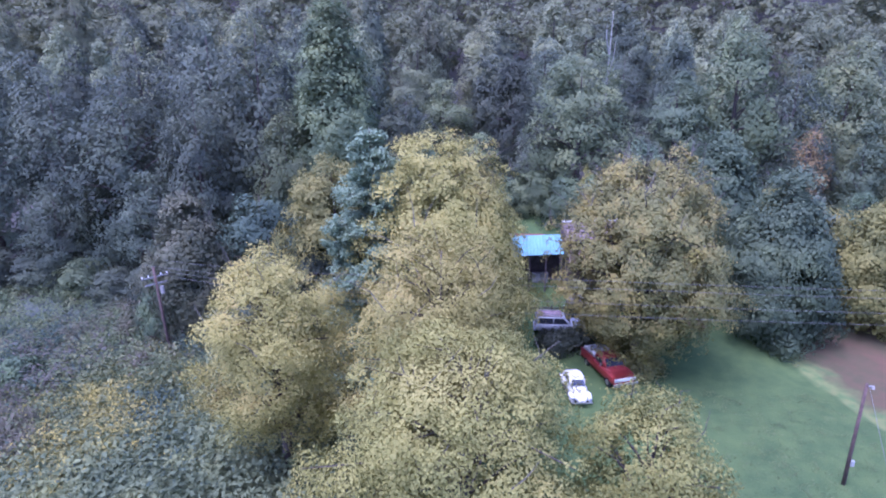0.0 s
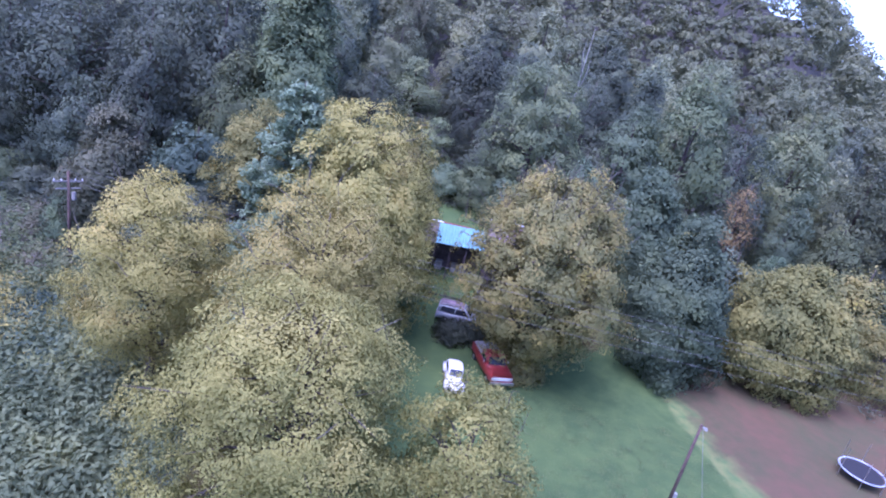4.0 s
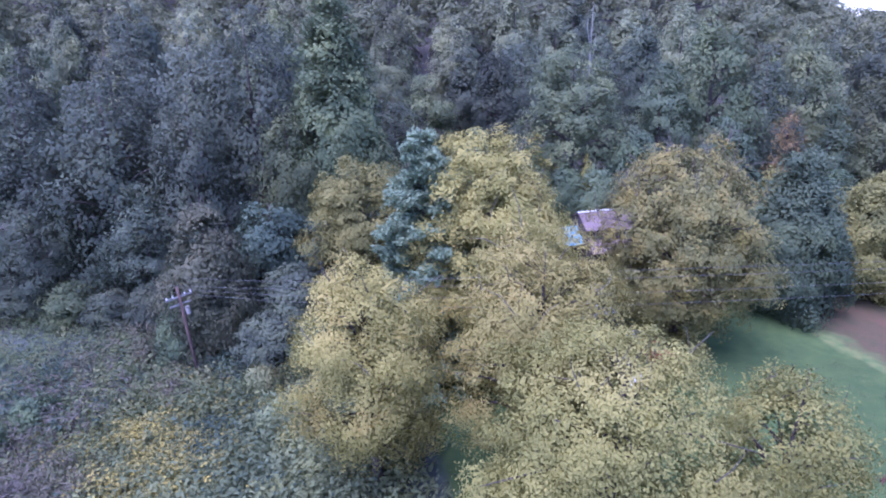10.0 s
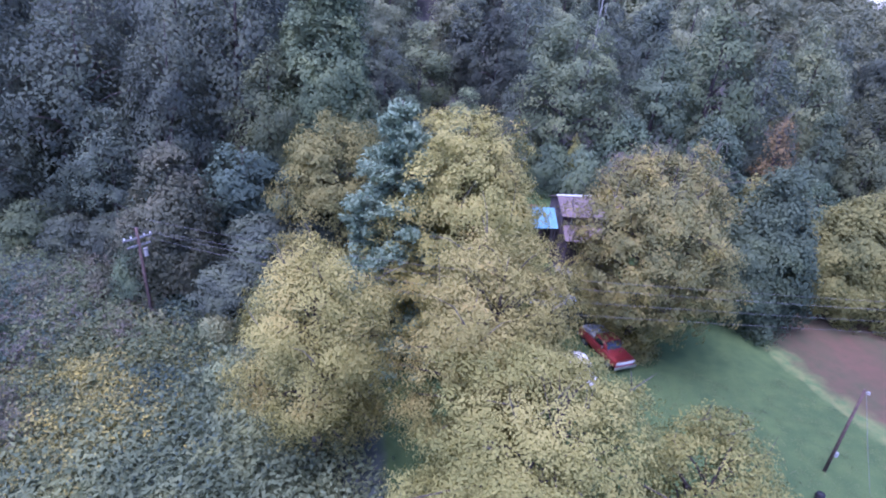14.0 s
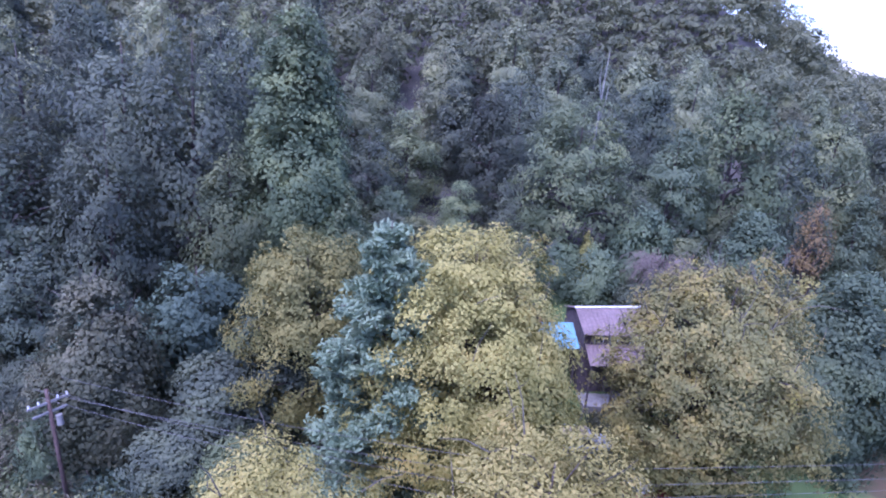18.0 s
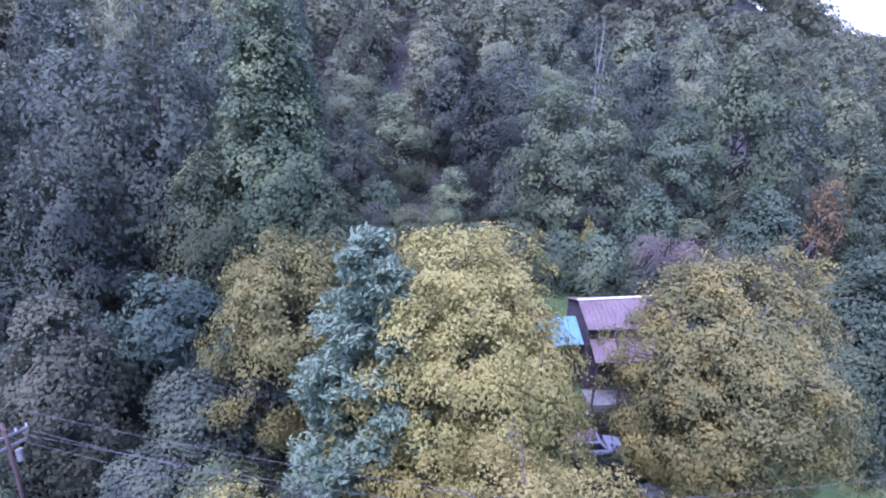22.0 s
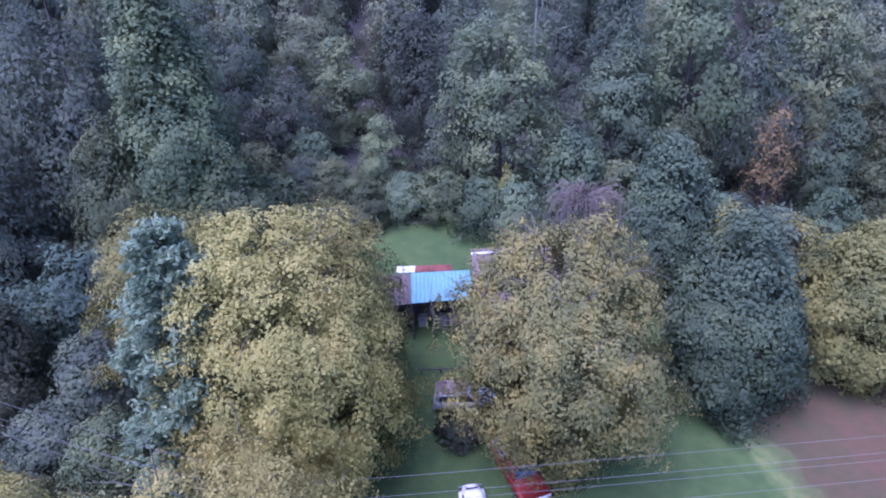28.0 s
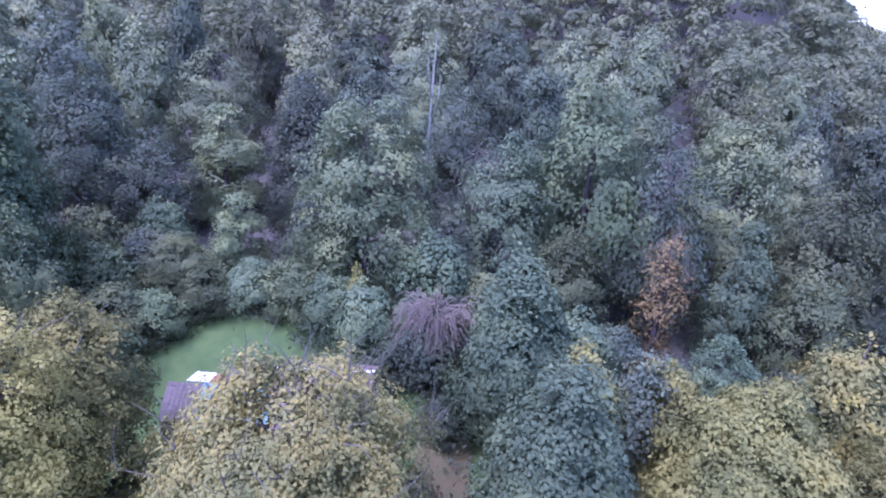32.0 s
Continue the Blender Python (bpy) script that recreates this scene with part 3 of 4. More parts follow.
for x, y, top, r, kind, material, label in (
    (-17.2, 60.0, 20.5, 4.0, "oval", GREEN, "mid-green leafy tree at the wood's edge"),
    (-9.0, 60.5, 17.5, 3.6, "oval", GREEN, "mid-green leafy tree at the wood's edge"),
    (-21.5, 65.0, 29.0, 6.2, "oval", DARK, "tall dark green tree of the wood"),
    (-27.5, 67.0, 28.4, 6.2, "oval", DARK, "tall dark green tree of the wood"),
    (-25.8, 58.5, 22.6, 4.4, "oval", DARK, "tall green tree with loose leafy sprays"),
    (-34.0, 60.0, 22.8, 6.6, "oval", DARK, "tall green tree with loose leafy sprays"),
    (-36.0, 68.0, 27.5, 6.0, "oval", DARK, "tall dark green tree of the wood"),
    (-43.0, 63.0, 23.0, 6.2, "oval", DARK, "tall dark green tree of the wood"),
    (-51.0, 61.0, 22.0, 6.2, "oval", DARK, "tall dark green tree of the wood"),
    (-30.5, 56.5, 13.5, 3.8, "oval", DARK, "dark green understorey tree"),
    (-41.0, 57.0, 11.0, 3.6, "oval", DARK, "dark green understorey tree"),
    (-4.8, 73.0, 13.8, 2.6, "dome", TEAL, "blue-green sapling at the wood's foot"),
    (2.5, 72.0, 15.4, 3.4, "cone", GREEN, "small pointed green tree at the wood's foot"),
    (-2.6, 83.0, 21.4, 5.2, "cone", GREEN, "pointed mid-green tree on the slope"),
    (6.7, 80.0, 25.4, 5.0, "cone", DARK, "tall dark green tree of the wood"),
    (13.7, 70.5, 24.1, 5.4, "round", GREEN, "broad round-topped green tree"),
    (25.2, 73.0, 22.1, 4.8, "oval", TEAL, "blue-green tree with a lighter top"),
    (32.6, 75.0, 29.0, 6.4, "oval", GREEN, "very tall broad green tree"),
    (39.0, 74.0, 24.0, 5.0, "oval", DARK, "tall dark green tree of the wood"),
    (47.5, 79.0, 26.2, 6.0, "oval", GREEN, "tall green tree of the wood"),
    (53.0, 72.0, 21.5, 5.6, "oval", GREEN, "tall green tree of the wood"),
    (60.0, 70.0, 20.0, 5.6, "oval", DARK, "tall dark green tree of the wood"),
    (45.5, 70.0, 16.6, 4.2, "cone", TEAL, "pointed blue-green tree in the hedge"),
    (-7.3, 95.0, 27.4, 5.2, "oval", FAR, "grey-green tree on the hillside, leaves paled for haze"),
    (2.7, 100.0, 29.9, 5.4, "cone", FAR, "grey-green tree on the hillside, leaves paled for haze"),
    (17.9, 95.0, 29.4, 5.2, "oval", FAR, "grey-green tree on the hillside, leaves paled for haze"),
    (37.6, 95.0, 30.4, 5.0, "oval", FAR, "grey-green tree on the hillside, leaves paled for haze"),
    (29.7, 90.0, 28.8, 5.0, "cone", DARK, "tall dark green tree of the wood"),
    (11.5, 88.0, 26.6, 4.8, "oval", DARK, "tall dark green tree of the wood"),
    (-13.5, 78.0, 25.5, 5.2, "oval", DARK, "tall dark green tree of the wood"),
    (-7.0, 77.0, 19.5, 4.4, "oval", DARK, "tall dark green tree of the wood"),
    (21.0, 83.0, 24.6, 4.8, "oval", DARK, "tall dark green tree of the wood"),
    (9.5, 74.5, 16.8, 3.8, "oval", DARK, "dark green tree at the wood's foot"),
    (20.5, 71.5, 16.0, 3.6, "oval", DARK, "dark green tree at the wood's foot"),
    (30.5, 69.5, 15.6, 4.0, "oval", GREEN, "mid-green tree at the wood's foot"),
    (-2.0, 69.5, 12.4, 3.0, "oval", GREEN, "mid-green tree at the wood's foot"),
    (49.5, 66.5, 15.0, 4.0, "oval", GREEN, "mid-green tree in the hedge"),
    (56.0, 61.0, 12.5, 4.2, "oval", TEAL, "blue-green tree in the hedge"),
    (63.0, 60.0, 12.0, 4.5, "oval", GREEN, "mid-green tree in the hedge"),
    (36.5, 60.5, 9.0, 2.6, "oval", TEAL, "blue-green tree in the hedge"),
    (30.5, 62.5, 11.0, 3.4, "dome", TEAL, "rounded blue-green tree in the hedge"),
    (41.0, 61.5, 10.5, 3.0, "oval", TEAL, "blue-green tree in the hedge"),
    (49.0, 53.0, 8.5, 3.6, "oval", YELLOWGREEN, "yellow-green tree beside the dirt track"),
):
    forest_tree(x, y, top, r, kind, material, label, "trees of the wood")

# low thickets: sumac on the left, the brush round the lawn, the hedge foot
for x, y, top, r, material, label in (
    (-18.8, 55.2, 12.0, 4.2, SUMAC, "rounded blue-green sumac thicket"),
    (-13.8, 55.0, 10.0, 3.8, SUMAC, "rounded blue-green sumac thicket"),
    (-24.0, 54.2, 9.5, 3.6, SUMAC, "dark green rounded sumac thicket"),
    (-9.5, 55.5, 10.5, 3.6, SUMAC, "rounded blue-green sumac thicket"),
    (-16.0, 49.5, 7.2, 3.6, DARK, "dark leafy shrub under the trees"),
    (-12.0, 50.5, 8.0, 3.6, DARK, "dark leafy shrub under the trees"),
    (-17.8, 45.6, 4.6, 2.8, DARK, "dark leafy shrub near the utility pole"),
    (-13.6, 44.4, 4.4, 2.6, GREEN, "green leafy shrub near the pine"),
    (-24.6, 45.8, 6.4, 1.8, TEAL, "bluish young evergreen beside the utility pole"),
    (-42.5, 56.0, 5.2, 3.4, DARK, "dark bush at the field's end"),
    (-37.0, 54.5, 4.9, 2.7, GREEN, "green bush at the field's end"),
    (-33.0, 53.0, 4.4, 2.2, DARK, "dark bush at the field's end"),
    (-48.0, 55.0, 6.0, 3.5, DARK, "dark bush at the field's end"),
    (-29.0, 52.5, 5.0, 2.5, DARK, "dark bush at the field's end"),
    (-3.4, 59.0, 9.5, 3.0, GREEN, "green thicket beside the upper lawn"),
    (-7.0, 67.5, 11.5, 3.0, GREEN, "green thicket under the tall wood"),
    (-9.5, 70.5, 13.5, 3.2, GREEN, "green thicket under the wood"),
    (-4.0, 63.0, 10.0, 2.8, GREEN, "green thicket beside the lawn"),
    (-5.0, 70.5, 12.0, 2.6, DARK, "dark green thicket under the wood"),
    (-1.6, 64.5, 9.2, 2.5, GREEN, "green thicket beside the upper lawn"),
    (1.2, 67.5, 10.2, 2.5, GREEN, "green thicket at the lawn's end"),
    (4.6, 68.6, 10.6, 2.4, TEAL, "blue-green thicket at the lawn's end"),
    (8.4, 68.0, 11.4, 2.7, GREEN, "green thicket at the lawn's end"),
    (11.8, 66.2, 11.2, 2.7, TEAL, "blue-green thicket at the lawn's end"),
    (14.6, 64.2, 11.4, 2.6, TEAL, "blue-green thicket with a yellow spray"),
    (19.6, 66.0, 15.0, 3.2, TEAL, "blue-green thicket overgrown with vines"),
    (17.6, 61.8, 8.6, 2.3, DARK, "dark thicket behind the shed"),
    (24.0, 65.5, 12.2, 3.0, GREEN, "green thicket at the wood's foot"),
    (13.9, 65.0, 12.6, 0.9, LIME, "small yellow-green sapling in the thicket"),
    (34.0, 64.5, 9.0, 2.6, DARK, "dark thicket in the hedge"),
    (46.0, 61.0, 8.0, 2.6, DARK, "dark thicket in the hedge"),
    (21.4, 57.8, 6.0, 1.8, DARK, "dark shrub by the track"),
):
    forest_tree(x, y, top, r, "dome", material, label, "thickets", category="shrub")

# the wooded hillside, tree by tree near the yard
kinds = ("oval", "oval", "cone", "round")
count = 0
for j in range(6):
    for i in range(-9, 14):
        y = 77 + j * 7.4 + wood_rng.uniform(-2.2, 2.2)
        x = i * 8.6 * (1 + j * 0.06) + 4 + wood_rng.uniform(-2.4, 2.4)
        if abs(x + 3) > (y - 5) * 0.95 or any(math.hypot(x - a, y - b) < r + 3.6 for a, b, r in TAKEN):
            continue
        h = wood_rng.uniform(10, 20) + (3 if x < -10 else 0)
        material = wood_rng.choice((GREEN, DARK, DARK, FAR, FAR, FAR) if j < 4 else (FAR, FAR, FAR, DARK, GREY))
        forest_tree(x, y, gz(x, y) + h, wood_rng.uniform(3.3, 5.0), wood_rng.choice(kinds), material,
                    {"leaf_green": "green hillside tree", "leaf_dark": "dark green hillside tree", "leaf_far_hazed": "haze-paled grey-green hillside tree"}.get(material.name, "grey-brown tree") + " in a dense wood",
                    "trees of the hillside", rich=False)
        count += 1

# farther up: joined, too many to count
rng = np.random.default_rng(77)
C, N, S = [], [], []
yy = 116.0
while yy < 235:
    step = 5.6 + (yy - 116) * 0.012
    for xx in np.arange(-yy * 0.95, yy * 1.15, step):
        x, y = xx + rng.uniform(-2, 2), yy + rng.uniform(-2, 2)
        h, r = rng.uniform(9, 15), rng.uniform(2.8, 4.6)
        m = 560 if yy < 160 else 300
        lobes = 20
        lk = rng.uniform(0.05, 1, lobes) ** 0.7
        la = rng.uniform(0, 2 * math.pi, lobes)
        lw = r * np.sqrt(np.clip(1 - ((lk - 0.4) / 0.62) ** 2, 0.03, 1)) * rng.uniform(0.6, 1.0, lobes)
        pick = rng.integers(lobes, size=m)
        d = rng.normal(size=(m, 3))
        d /= np.linalg.norm(d, axis=1)[:, None]
        d[:, 2] = np.abs(d[:, 2]) * 0.9 - 0.1
        core = np.stack([np.cos(la) * lw, np.sin(la) * lw, h * lk], -1)[pick]
        C.append(core + d * (r * 0.40) + np.array([x, y, gz(x, y)]))
        rise = (core[:, 2:] / h - 0.45) * np.array([0, 0, 1.6])
        N.append(d * 0.6 + core / r * np.array([0.9, 0.9, 0]) + rise)
        S.append(rng.uniform(0.36, 0.74, m) * (1 + (yy - 116) * 0.005))
    yy += step * 0.95
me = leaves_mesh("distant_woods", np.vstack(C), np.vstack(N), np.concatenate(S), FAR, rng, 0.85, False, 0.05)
tagged(new("distant_woods", me), "grey-green woods covering the far hill, leaves paled for haze", "woods", kind="stuff")

# ---------------------------------------------------------------- weedy field
def clumps(name, label, material, n, region, h, leaf, narrow=0.4, seed=1, blob=0.8, per=26, spread=1.0):
    """Low growth as one sheet of leaves: n clumps where region(x, y) allows them."""
    r = np.random.default_rng(seed)
    C, N, S = [], [], []
    tries = 0
    while len(C) < n and tries < n * 30:
        tries += 1
        x, y, ok = region(r)
        if not ok:
            continue
        k = h * r.uniform(0.4, 1.3)
        p = np.stack([x + r.normal(scale=blob * 0.45 * spread, size=per), y + r.normal(scale=blob * 0.45 * spread, size=per), gz(x, y) + k * r.uniform(0.05, 1, per) ** 0.7], -1)
        C.append(p)
        N.append(r.normal(scale=0.5, size=(per, 3)) + np.array([0, 0, 0.8]))
        S.append(leaf * r.uniform(0.5, 1.4, per))
    me = leaves_mesh(name, np.vstack(C), np.vstack(N), np.concatenate(S), material, r, narrow * 1.4, False)
    return tagged(new(name, me), label, "undergrowth", kind="stuff")


def field(r):
    x, y = r.uniform(-56, -5), r.uniform(8, 54)
    edge = -7.0 - 0.12 * (y - 30) + 1.2 * math.sin(y * 0.8)
    return x, y, x < edge


def patches(spots):
    def pick(r):
        a, b, rad = spots[int(r.integers(len(spots)))]
        return a + r.normal(scale=rad), b + r.normal(scale=rad), True
    return pick


clumps("weeds", "tangled green weeds and vines covering the field", WEED, 7000, field, 1.0, 0.22, seed=3, blob=1.0)
clumps("vines", "dark green vine leaves over the field's low end", GREEN, 3400, patches([(-12, 27, 3.2), (-16, 23, 3.5), (-10, 21, 2.5), (-14, 33, 2.5), (-20, 27, 2.5), (-11, 36, 2.2)]), 1.3, 0.34, seed=4, blob=1.2)
clumps("goldenrod", "yellow goldenrod in flower among the weeds", FLOWER, 420, patches([(-22.5, 34.5, 1.3), (-20.5, 32.5, 1.2), (-23.5, 31.0, 1.3), (-19.5, 30.5, 1.1), (-21.5, 28.5, 1.2), (-26, 28, 1.2), (-24.5, 36.5, 0.9)]), 1.25, 0.2, seed=5, blob=0.7, per=34)
clumps("dry_grass", "pale dry grass heads in the field", STRAW, 380, patches([(-28, 32.5, 0.9), (-27, 30.8, 0.8), (-31, 34, 1.4), (-32, 30, 1.4), (-26, 47, 1.8), (-30, 49, 2.0), (-24, 42, 1.4), (-33, 44, 2.0)]), 1.4, 0.42, narrow=0.12, seed=6, blob=0.6, per=40)
clumps("tall_weeds", "tall pale green weeds in the middle of the field", WEED, 420, patches([(-24, 41, 1.6), (-27, 40, 1.8), (-21, 39.5, 1.2), (-29, 43, 1.6), (-25, 33, 2.2)]), 1.5, 0.26, seed=7, blob=0.7)
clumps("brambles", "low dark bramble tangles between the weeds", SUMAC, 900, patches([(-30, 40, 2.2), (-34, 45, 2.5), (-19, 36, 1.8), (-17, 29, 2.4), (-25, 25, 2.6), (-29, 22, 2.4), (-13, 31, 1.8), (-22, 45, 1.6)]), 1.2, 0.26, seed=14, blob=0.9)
clumps("seed_heads", "mauve-grey seed heads standing over the field", DRYHEAD, 300, patches([(-29.5, 31.5, 0.9), (-32.0, 27.5, 1.5), (-28.5, 26.0, 1.0), (-28, 42, 2.2), (-31, 38, 1.6), (-25, 46.5, 1.6), (-35, 41, 2.0)]), 1.6, 0.34, narrow=0.16, seed=15, blob=0.55, per=32)
clumps("fresh_shoots", "fresh yellow-green shoots among the weeds", YELLOWGREEN, 420, patches([(-24.5, 40, 2.2), (-20, 38, 1.8), (-27.5, 36, 1.6), (-22, 26, 2.4), (-18, 33, 1.6)]), 1.1, 0.22, seed=16, blob=0.7, per=24)
clumps("hedge_foot", "dark undergrowth along the wood's edge", DARK, 1500, patches([(-30, 54, 3), (-20, 52, 3), (-12, 52, 2.5), (-6, 57, 2), (26, 62, 2.5), (34, 60, 2.5), (44, 59, 2.5), (20.5, 64, 2), (9, 71, 2.5), (-3, 67, 1.6), (52, 57, 3)]), 1.4, 0.36, seed=8, blob=1.2)
clumps("lawn_tufts", "short grass tufts on the lawn", WEED, 900, lambda r: (*(q := (r.uniform(12, 30), r.uniform(26, 40))), q[0] < 26 + (47.5 - q[1]) * 0.245 + r.normal()), 0.10, 0.12, narrow=0.15, seed=9, blob=0.4, per=14)


def shrub(x, y, h, r, material, label, seed, leaf=0.26, lobes=30):
    rng = np.random.default_rng(seed)
    root = new("shrub")
    C, N, S, tips = crown(rng, dome_prof, 0.1, h, r, lobes, 90, leaf, 0.55)
    V, F = tubes([([(0, 0, -0.1), tuple(c * np.array([0.4, 0.4, 0.5])), tuple(c)], [0.04, 0.03, 0.01]) for c in tips[:14]], 4)
    link("stems", V, F, BARK, root)
    ob = new("foliage", leaves_mesh("foliage", C, N, S, material, rng))
    ob.parent = root
    root.matrix_basis = pose(x, y, gz(x, y))
    return tagged(root, label, "shrub")


for i, (x, y, h, r, material, label) in enumerate((
    (9.0, 45.7, 1.5, 1.6, DARK, "very dark bush beside the parked vehicles"),
    (10.8, 46.2, 1.6, 1.4, DARK, "very dark bush beside the parked vehicles"),
    (14.9, 42.6, 2.0, 1.5, OLIVE, "olive bush touching the red pickup"),
    (13.6, 45.4, 2.3, 1.3, OLIVE, "olive bush under the round tree"),
    (-32.5, 39.0, 2.4, 1.6, TEAL, "blue-green shrub in the weedy field"),
    (-34.5, 36.0, 2.8, 1.8, TEAL, "blue-green shrub in the weedy field"),
    (-30.5, 27.5, 2.0, 1.5, WEED, "green shrub in the weedy field"),
    (-15.5, 37.0, 2.0, 2.0, WEED, "spreading green shrub in the weedy field"),
    (-13.0, 40.0, 1.8, 1.8, WEED, "spreading green shrub in the weedy field"),
    (-18.0, 41.6, 2.2, 1.6, WEED, "spreading green shrub near the utility pole"),
    (-27.5, 46.5, 2.2, 1.5, GREY, "greyish shrub in the weedy field"),
    (19.0, 52.5, 2.2, 1.5, GREY, "bare greyish shrub beside the shed"),
    (11.6, 50.2, 1.6, 1.0, GREY, "bare greyish shrub beside the shed"),
)):
    shrub(x, y, h, r, material, label, 200 + i, lobes=int(20 + r * 12))


def vine_mound(x, y, top, r):
    """A mound of dead, hanging vines."""
    rng = np.random.default_rng(55)
    z0 = gz(x, y)
    h = top - z0
    root = new("vine_mound")
    lines = []
    for i in range(260):
        a = rng.uniform(0, 2 * math.pi)
        q = rng.uniform(0.1, 0.7) * r
        p0 = np.array([math.cos(a) * q, math.sin(a) * q, h * rng.uniform(0.75, 1.0)])
        out = np.array([math.cos(a), math.sin(a), 0]) * rng.uniform(0.6, 1.6) + rng.normal(scale=0.3, size=3)
        lines.append(([tuple(p0), tuple(p0 + out * 0.6 + np.array([0, 0, 0.3])), tuple(p0 + out * 1.1 - np.array([0, 0, 0.4])), tuple(p0 + out * 1.35 - np.array([0, 0, rng.uniform(1.0, 2.0)]))], [0.03, 0.03, 0.025, 0.012]))
    V, F = tubes(lines, 3)
    tagged(link("hanging_vine", V, F, mat("dead_vine", (0.15, 0.125, 0.10), 0.9, 0.3, 2.0), root, "pale mauve-brown dead stems"), kind="stuff")
    C, N, S, tips = crown(rng, dome_prof, 0.1, h * 0.93, r, 70, 70, 0.34, 0.9)
    ob = new("foliage", leaves_mesh("foliage", C, N, S, DARK, rng))
    ob.parent = root
    root.matrix_basis = pose(x, y, z0)
    return tagged(root, "mound overgrown with dead mauve-brown vines", "vine mound")


vine_mound(20.0, 62.0, 11.0, 2.7)


def snag(x, y, top):
    z0 = gz(x, y)
    h = top - z0
    V, F = tubes([([(0, 0, 0), (0.1, 0, h * 0.7), (0.25, 0, h)], [0.13, 0.08, 0.02]), ([(0.1, 0, h * 0.72), (-0.4, 0, h * 0.85), (-0.35, 0, h * 0.97)], [0.09, 0.06, 0.02]), ([(0.1, 0, h * 0.6), (0.7, 0.2, h * 0.72), (0.8, 0.1, h * 0.82)], [0.08, 0.05, 0.02])], 6)
    ob = link("dead_tree", V, F, mat("bleached_wood", (0.22, 0.225, 0.19), 0.9, 0.1, 2.0), smooth=True)
    ob.matrix_basis = pose(x, y, z0)
    return tagged(ob, "bleached bare dead trunk among green trees", "dead tree")


snag(18.1, 79.0, 28.8)


# ---------------------------------------------------------------- buildings
def box(bm, x0, x1, y0, y1, z0, z1, bevel=0.0):
    r = bmesh.ops.create_cube(bm, size=1, matrix=Matrix.Translation(((x0 + x1) / 2, (y0 + y1) / 2, (z0 + z1) / 2)) @ Matrix.Diagonal((x1 - x0, y1 - y0, z1 - z0, 1)))
    if bevel:
        bmesh.ops.bevel(bm, geom=list({e for v in r["verts"] for e in v.link_edges}), offset=bevel, segments=2, affect="EDGES", profile=0.6)
    return bm


def boxed(name, dims, material, parent, label="", bevel=0.0):
    return part(name, box(bmesh.new(), *dims, bevel), material, parent, label)


def ribbed(name, a, b, c, d, material, parent, label="", ribs=0.3, lift=0.035, thick=0.03):
    """A corrugated sheet over the four corners a, b (upper edge) and c, d (lower edge, under b and a)."""
    a, b, c, d = (Vector(v) for v in (a, b, c, d))
    n = max(2, int((b - a).length / ribs) * 4)
    nrm = (b - a).cross(d - a).normalized()
    if nrm.z < 0:
        nrm.negate()
    V, F = [], []
    for i in range(n + 1):
        up = lift if i % 4 == 1 else 0.0
        for s in (0, 1):
            k = i / n
            p, q = a.lerp(b, k), d.lerp(c, k)
            V += [tuple(p + nrm * (up - s * thick)), tuple(q + nrm * (up - s * thick))]
    for i in range(n):
        o, q = i * 4, i * 4 + 4
        F += [(o, q, q + 1, o + 1), (o + 2, o + 3, q + 3, q + 2), (o, o + 2, q + 2, q), (o + 1, q + 1, q + 3, o + 3)]
    F += [(0, 1, 3, 2), (n * 4, n * 4 + 2, n * 4 + 3, n * 4 + 1)]
    return link(name, V, F, material, parent, label)


BLUE_TIN = mat("blue_roof_tin", (0.115, 0.25, 0.27), 0.6, 0.12, 0.8, spec=0.25)
BROWN_TIN = mat("brown_roof_tin", (0.100, 0.083, 0.074), 0.65, 0.2, 0.7, spec=0.2)
MAUVE_TIN = mat("faded_red_roof_tin", (0.155, 0.119, 0.110), 0.65, 0.18, 0.6, spec=0.2)
RED_TIN = mat("rusty_red_tin", (0.20, 0.065, 0.05), 0.7, 0.3, 1.2)
WHITE = mat("white_paint", (0.55, 0.56, 0.52), 0.5, 0.08, 2.0)
PLANK = mat("dark_board_wall", (0.097, 0.081, 0.083), 0.9, 0.3, 2.5)
GLASS = mat("dark_window_glass", (0.03, 0.035, 0.045), 0.08, 0.02, 1.0, spec=0.6)
JUNK = mat("faded_plastic", (0.26, 0.27, 0.25), 0.6, 0.2, 3.0)

shed = new("shed")
g = gz(8, 55)
ribbed("roof", (5.64, 55.95, 6.65), (10.15, 55.75, 6.85), (10.3, 53.75, 5.55), (5.66, 53.85, 5.25), BLUE_TIN, shed, "blue corrugated metal roof")
ribbed("side_roof", (3.3, 56.0, 6.55), (5.62, 55.95, 6.62), (5.62, 53.85, 5.2), (3.5, 53.9, 5.1), BROWN_TIN, shed, "brown corrugated metal roof")
for i in range(9):
    x0 = 4.5 + i * 0.48
    ribbed("back_roof_sheet", (x0, 57.6, 6.35), (x0 + 0.46, 57.6, 6.35), (x0 + 0.46, 56.02, 6.7), (x0, 56.02, 6.7), WHITE if i in (0, 1, 2) else RED_TIN, shed, "white metal sheet" if i in (0, 1, 2) else "rusty red metal sheet", ribs=0.25)
boxed("back_wall", (3.5, 10.2, 55.75, 55.9, g - 0.9, 6.45), PLANK, shed)
boxed("side_wall", (3.5, 3.65, 54.1, 55.75, gz(3.5, 55) - 0.9, 5.2), PLANK, shed)
boxed("middle_wall", (5.58, 5.72, 54.2, 55.75, g - 0.9, 5.4), PLANK, shed)
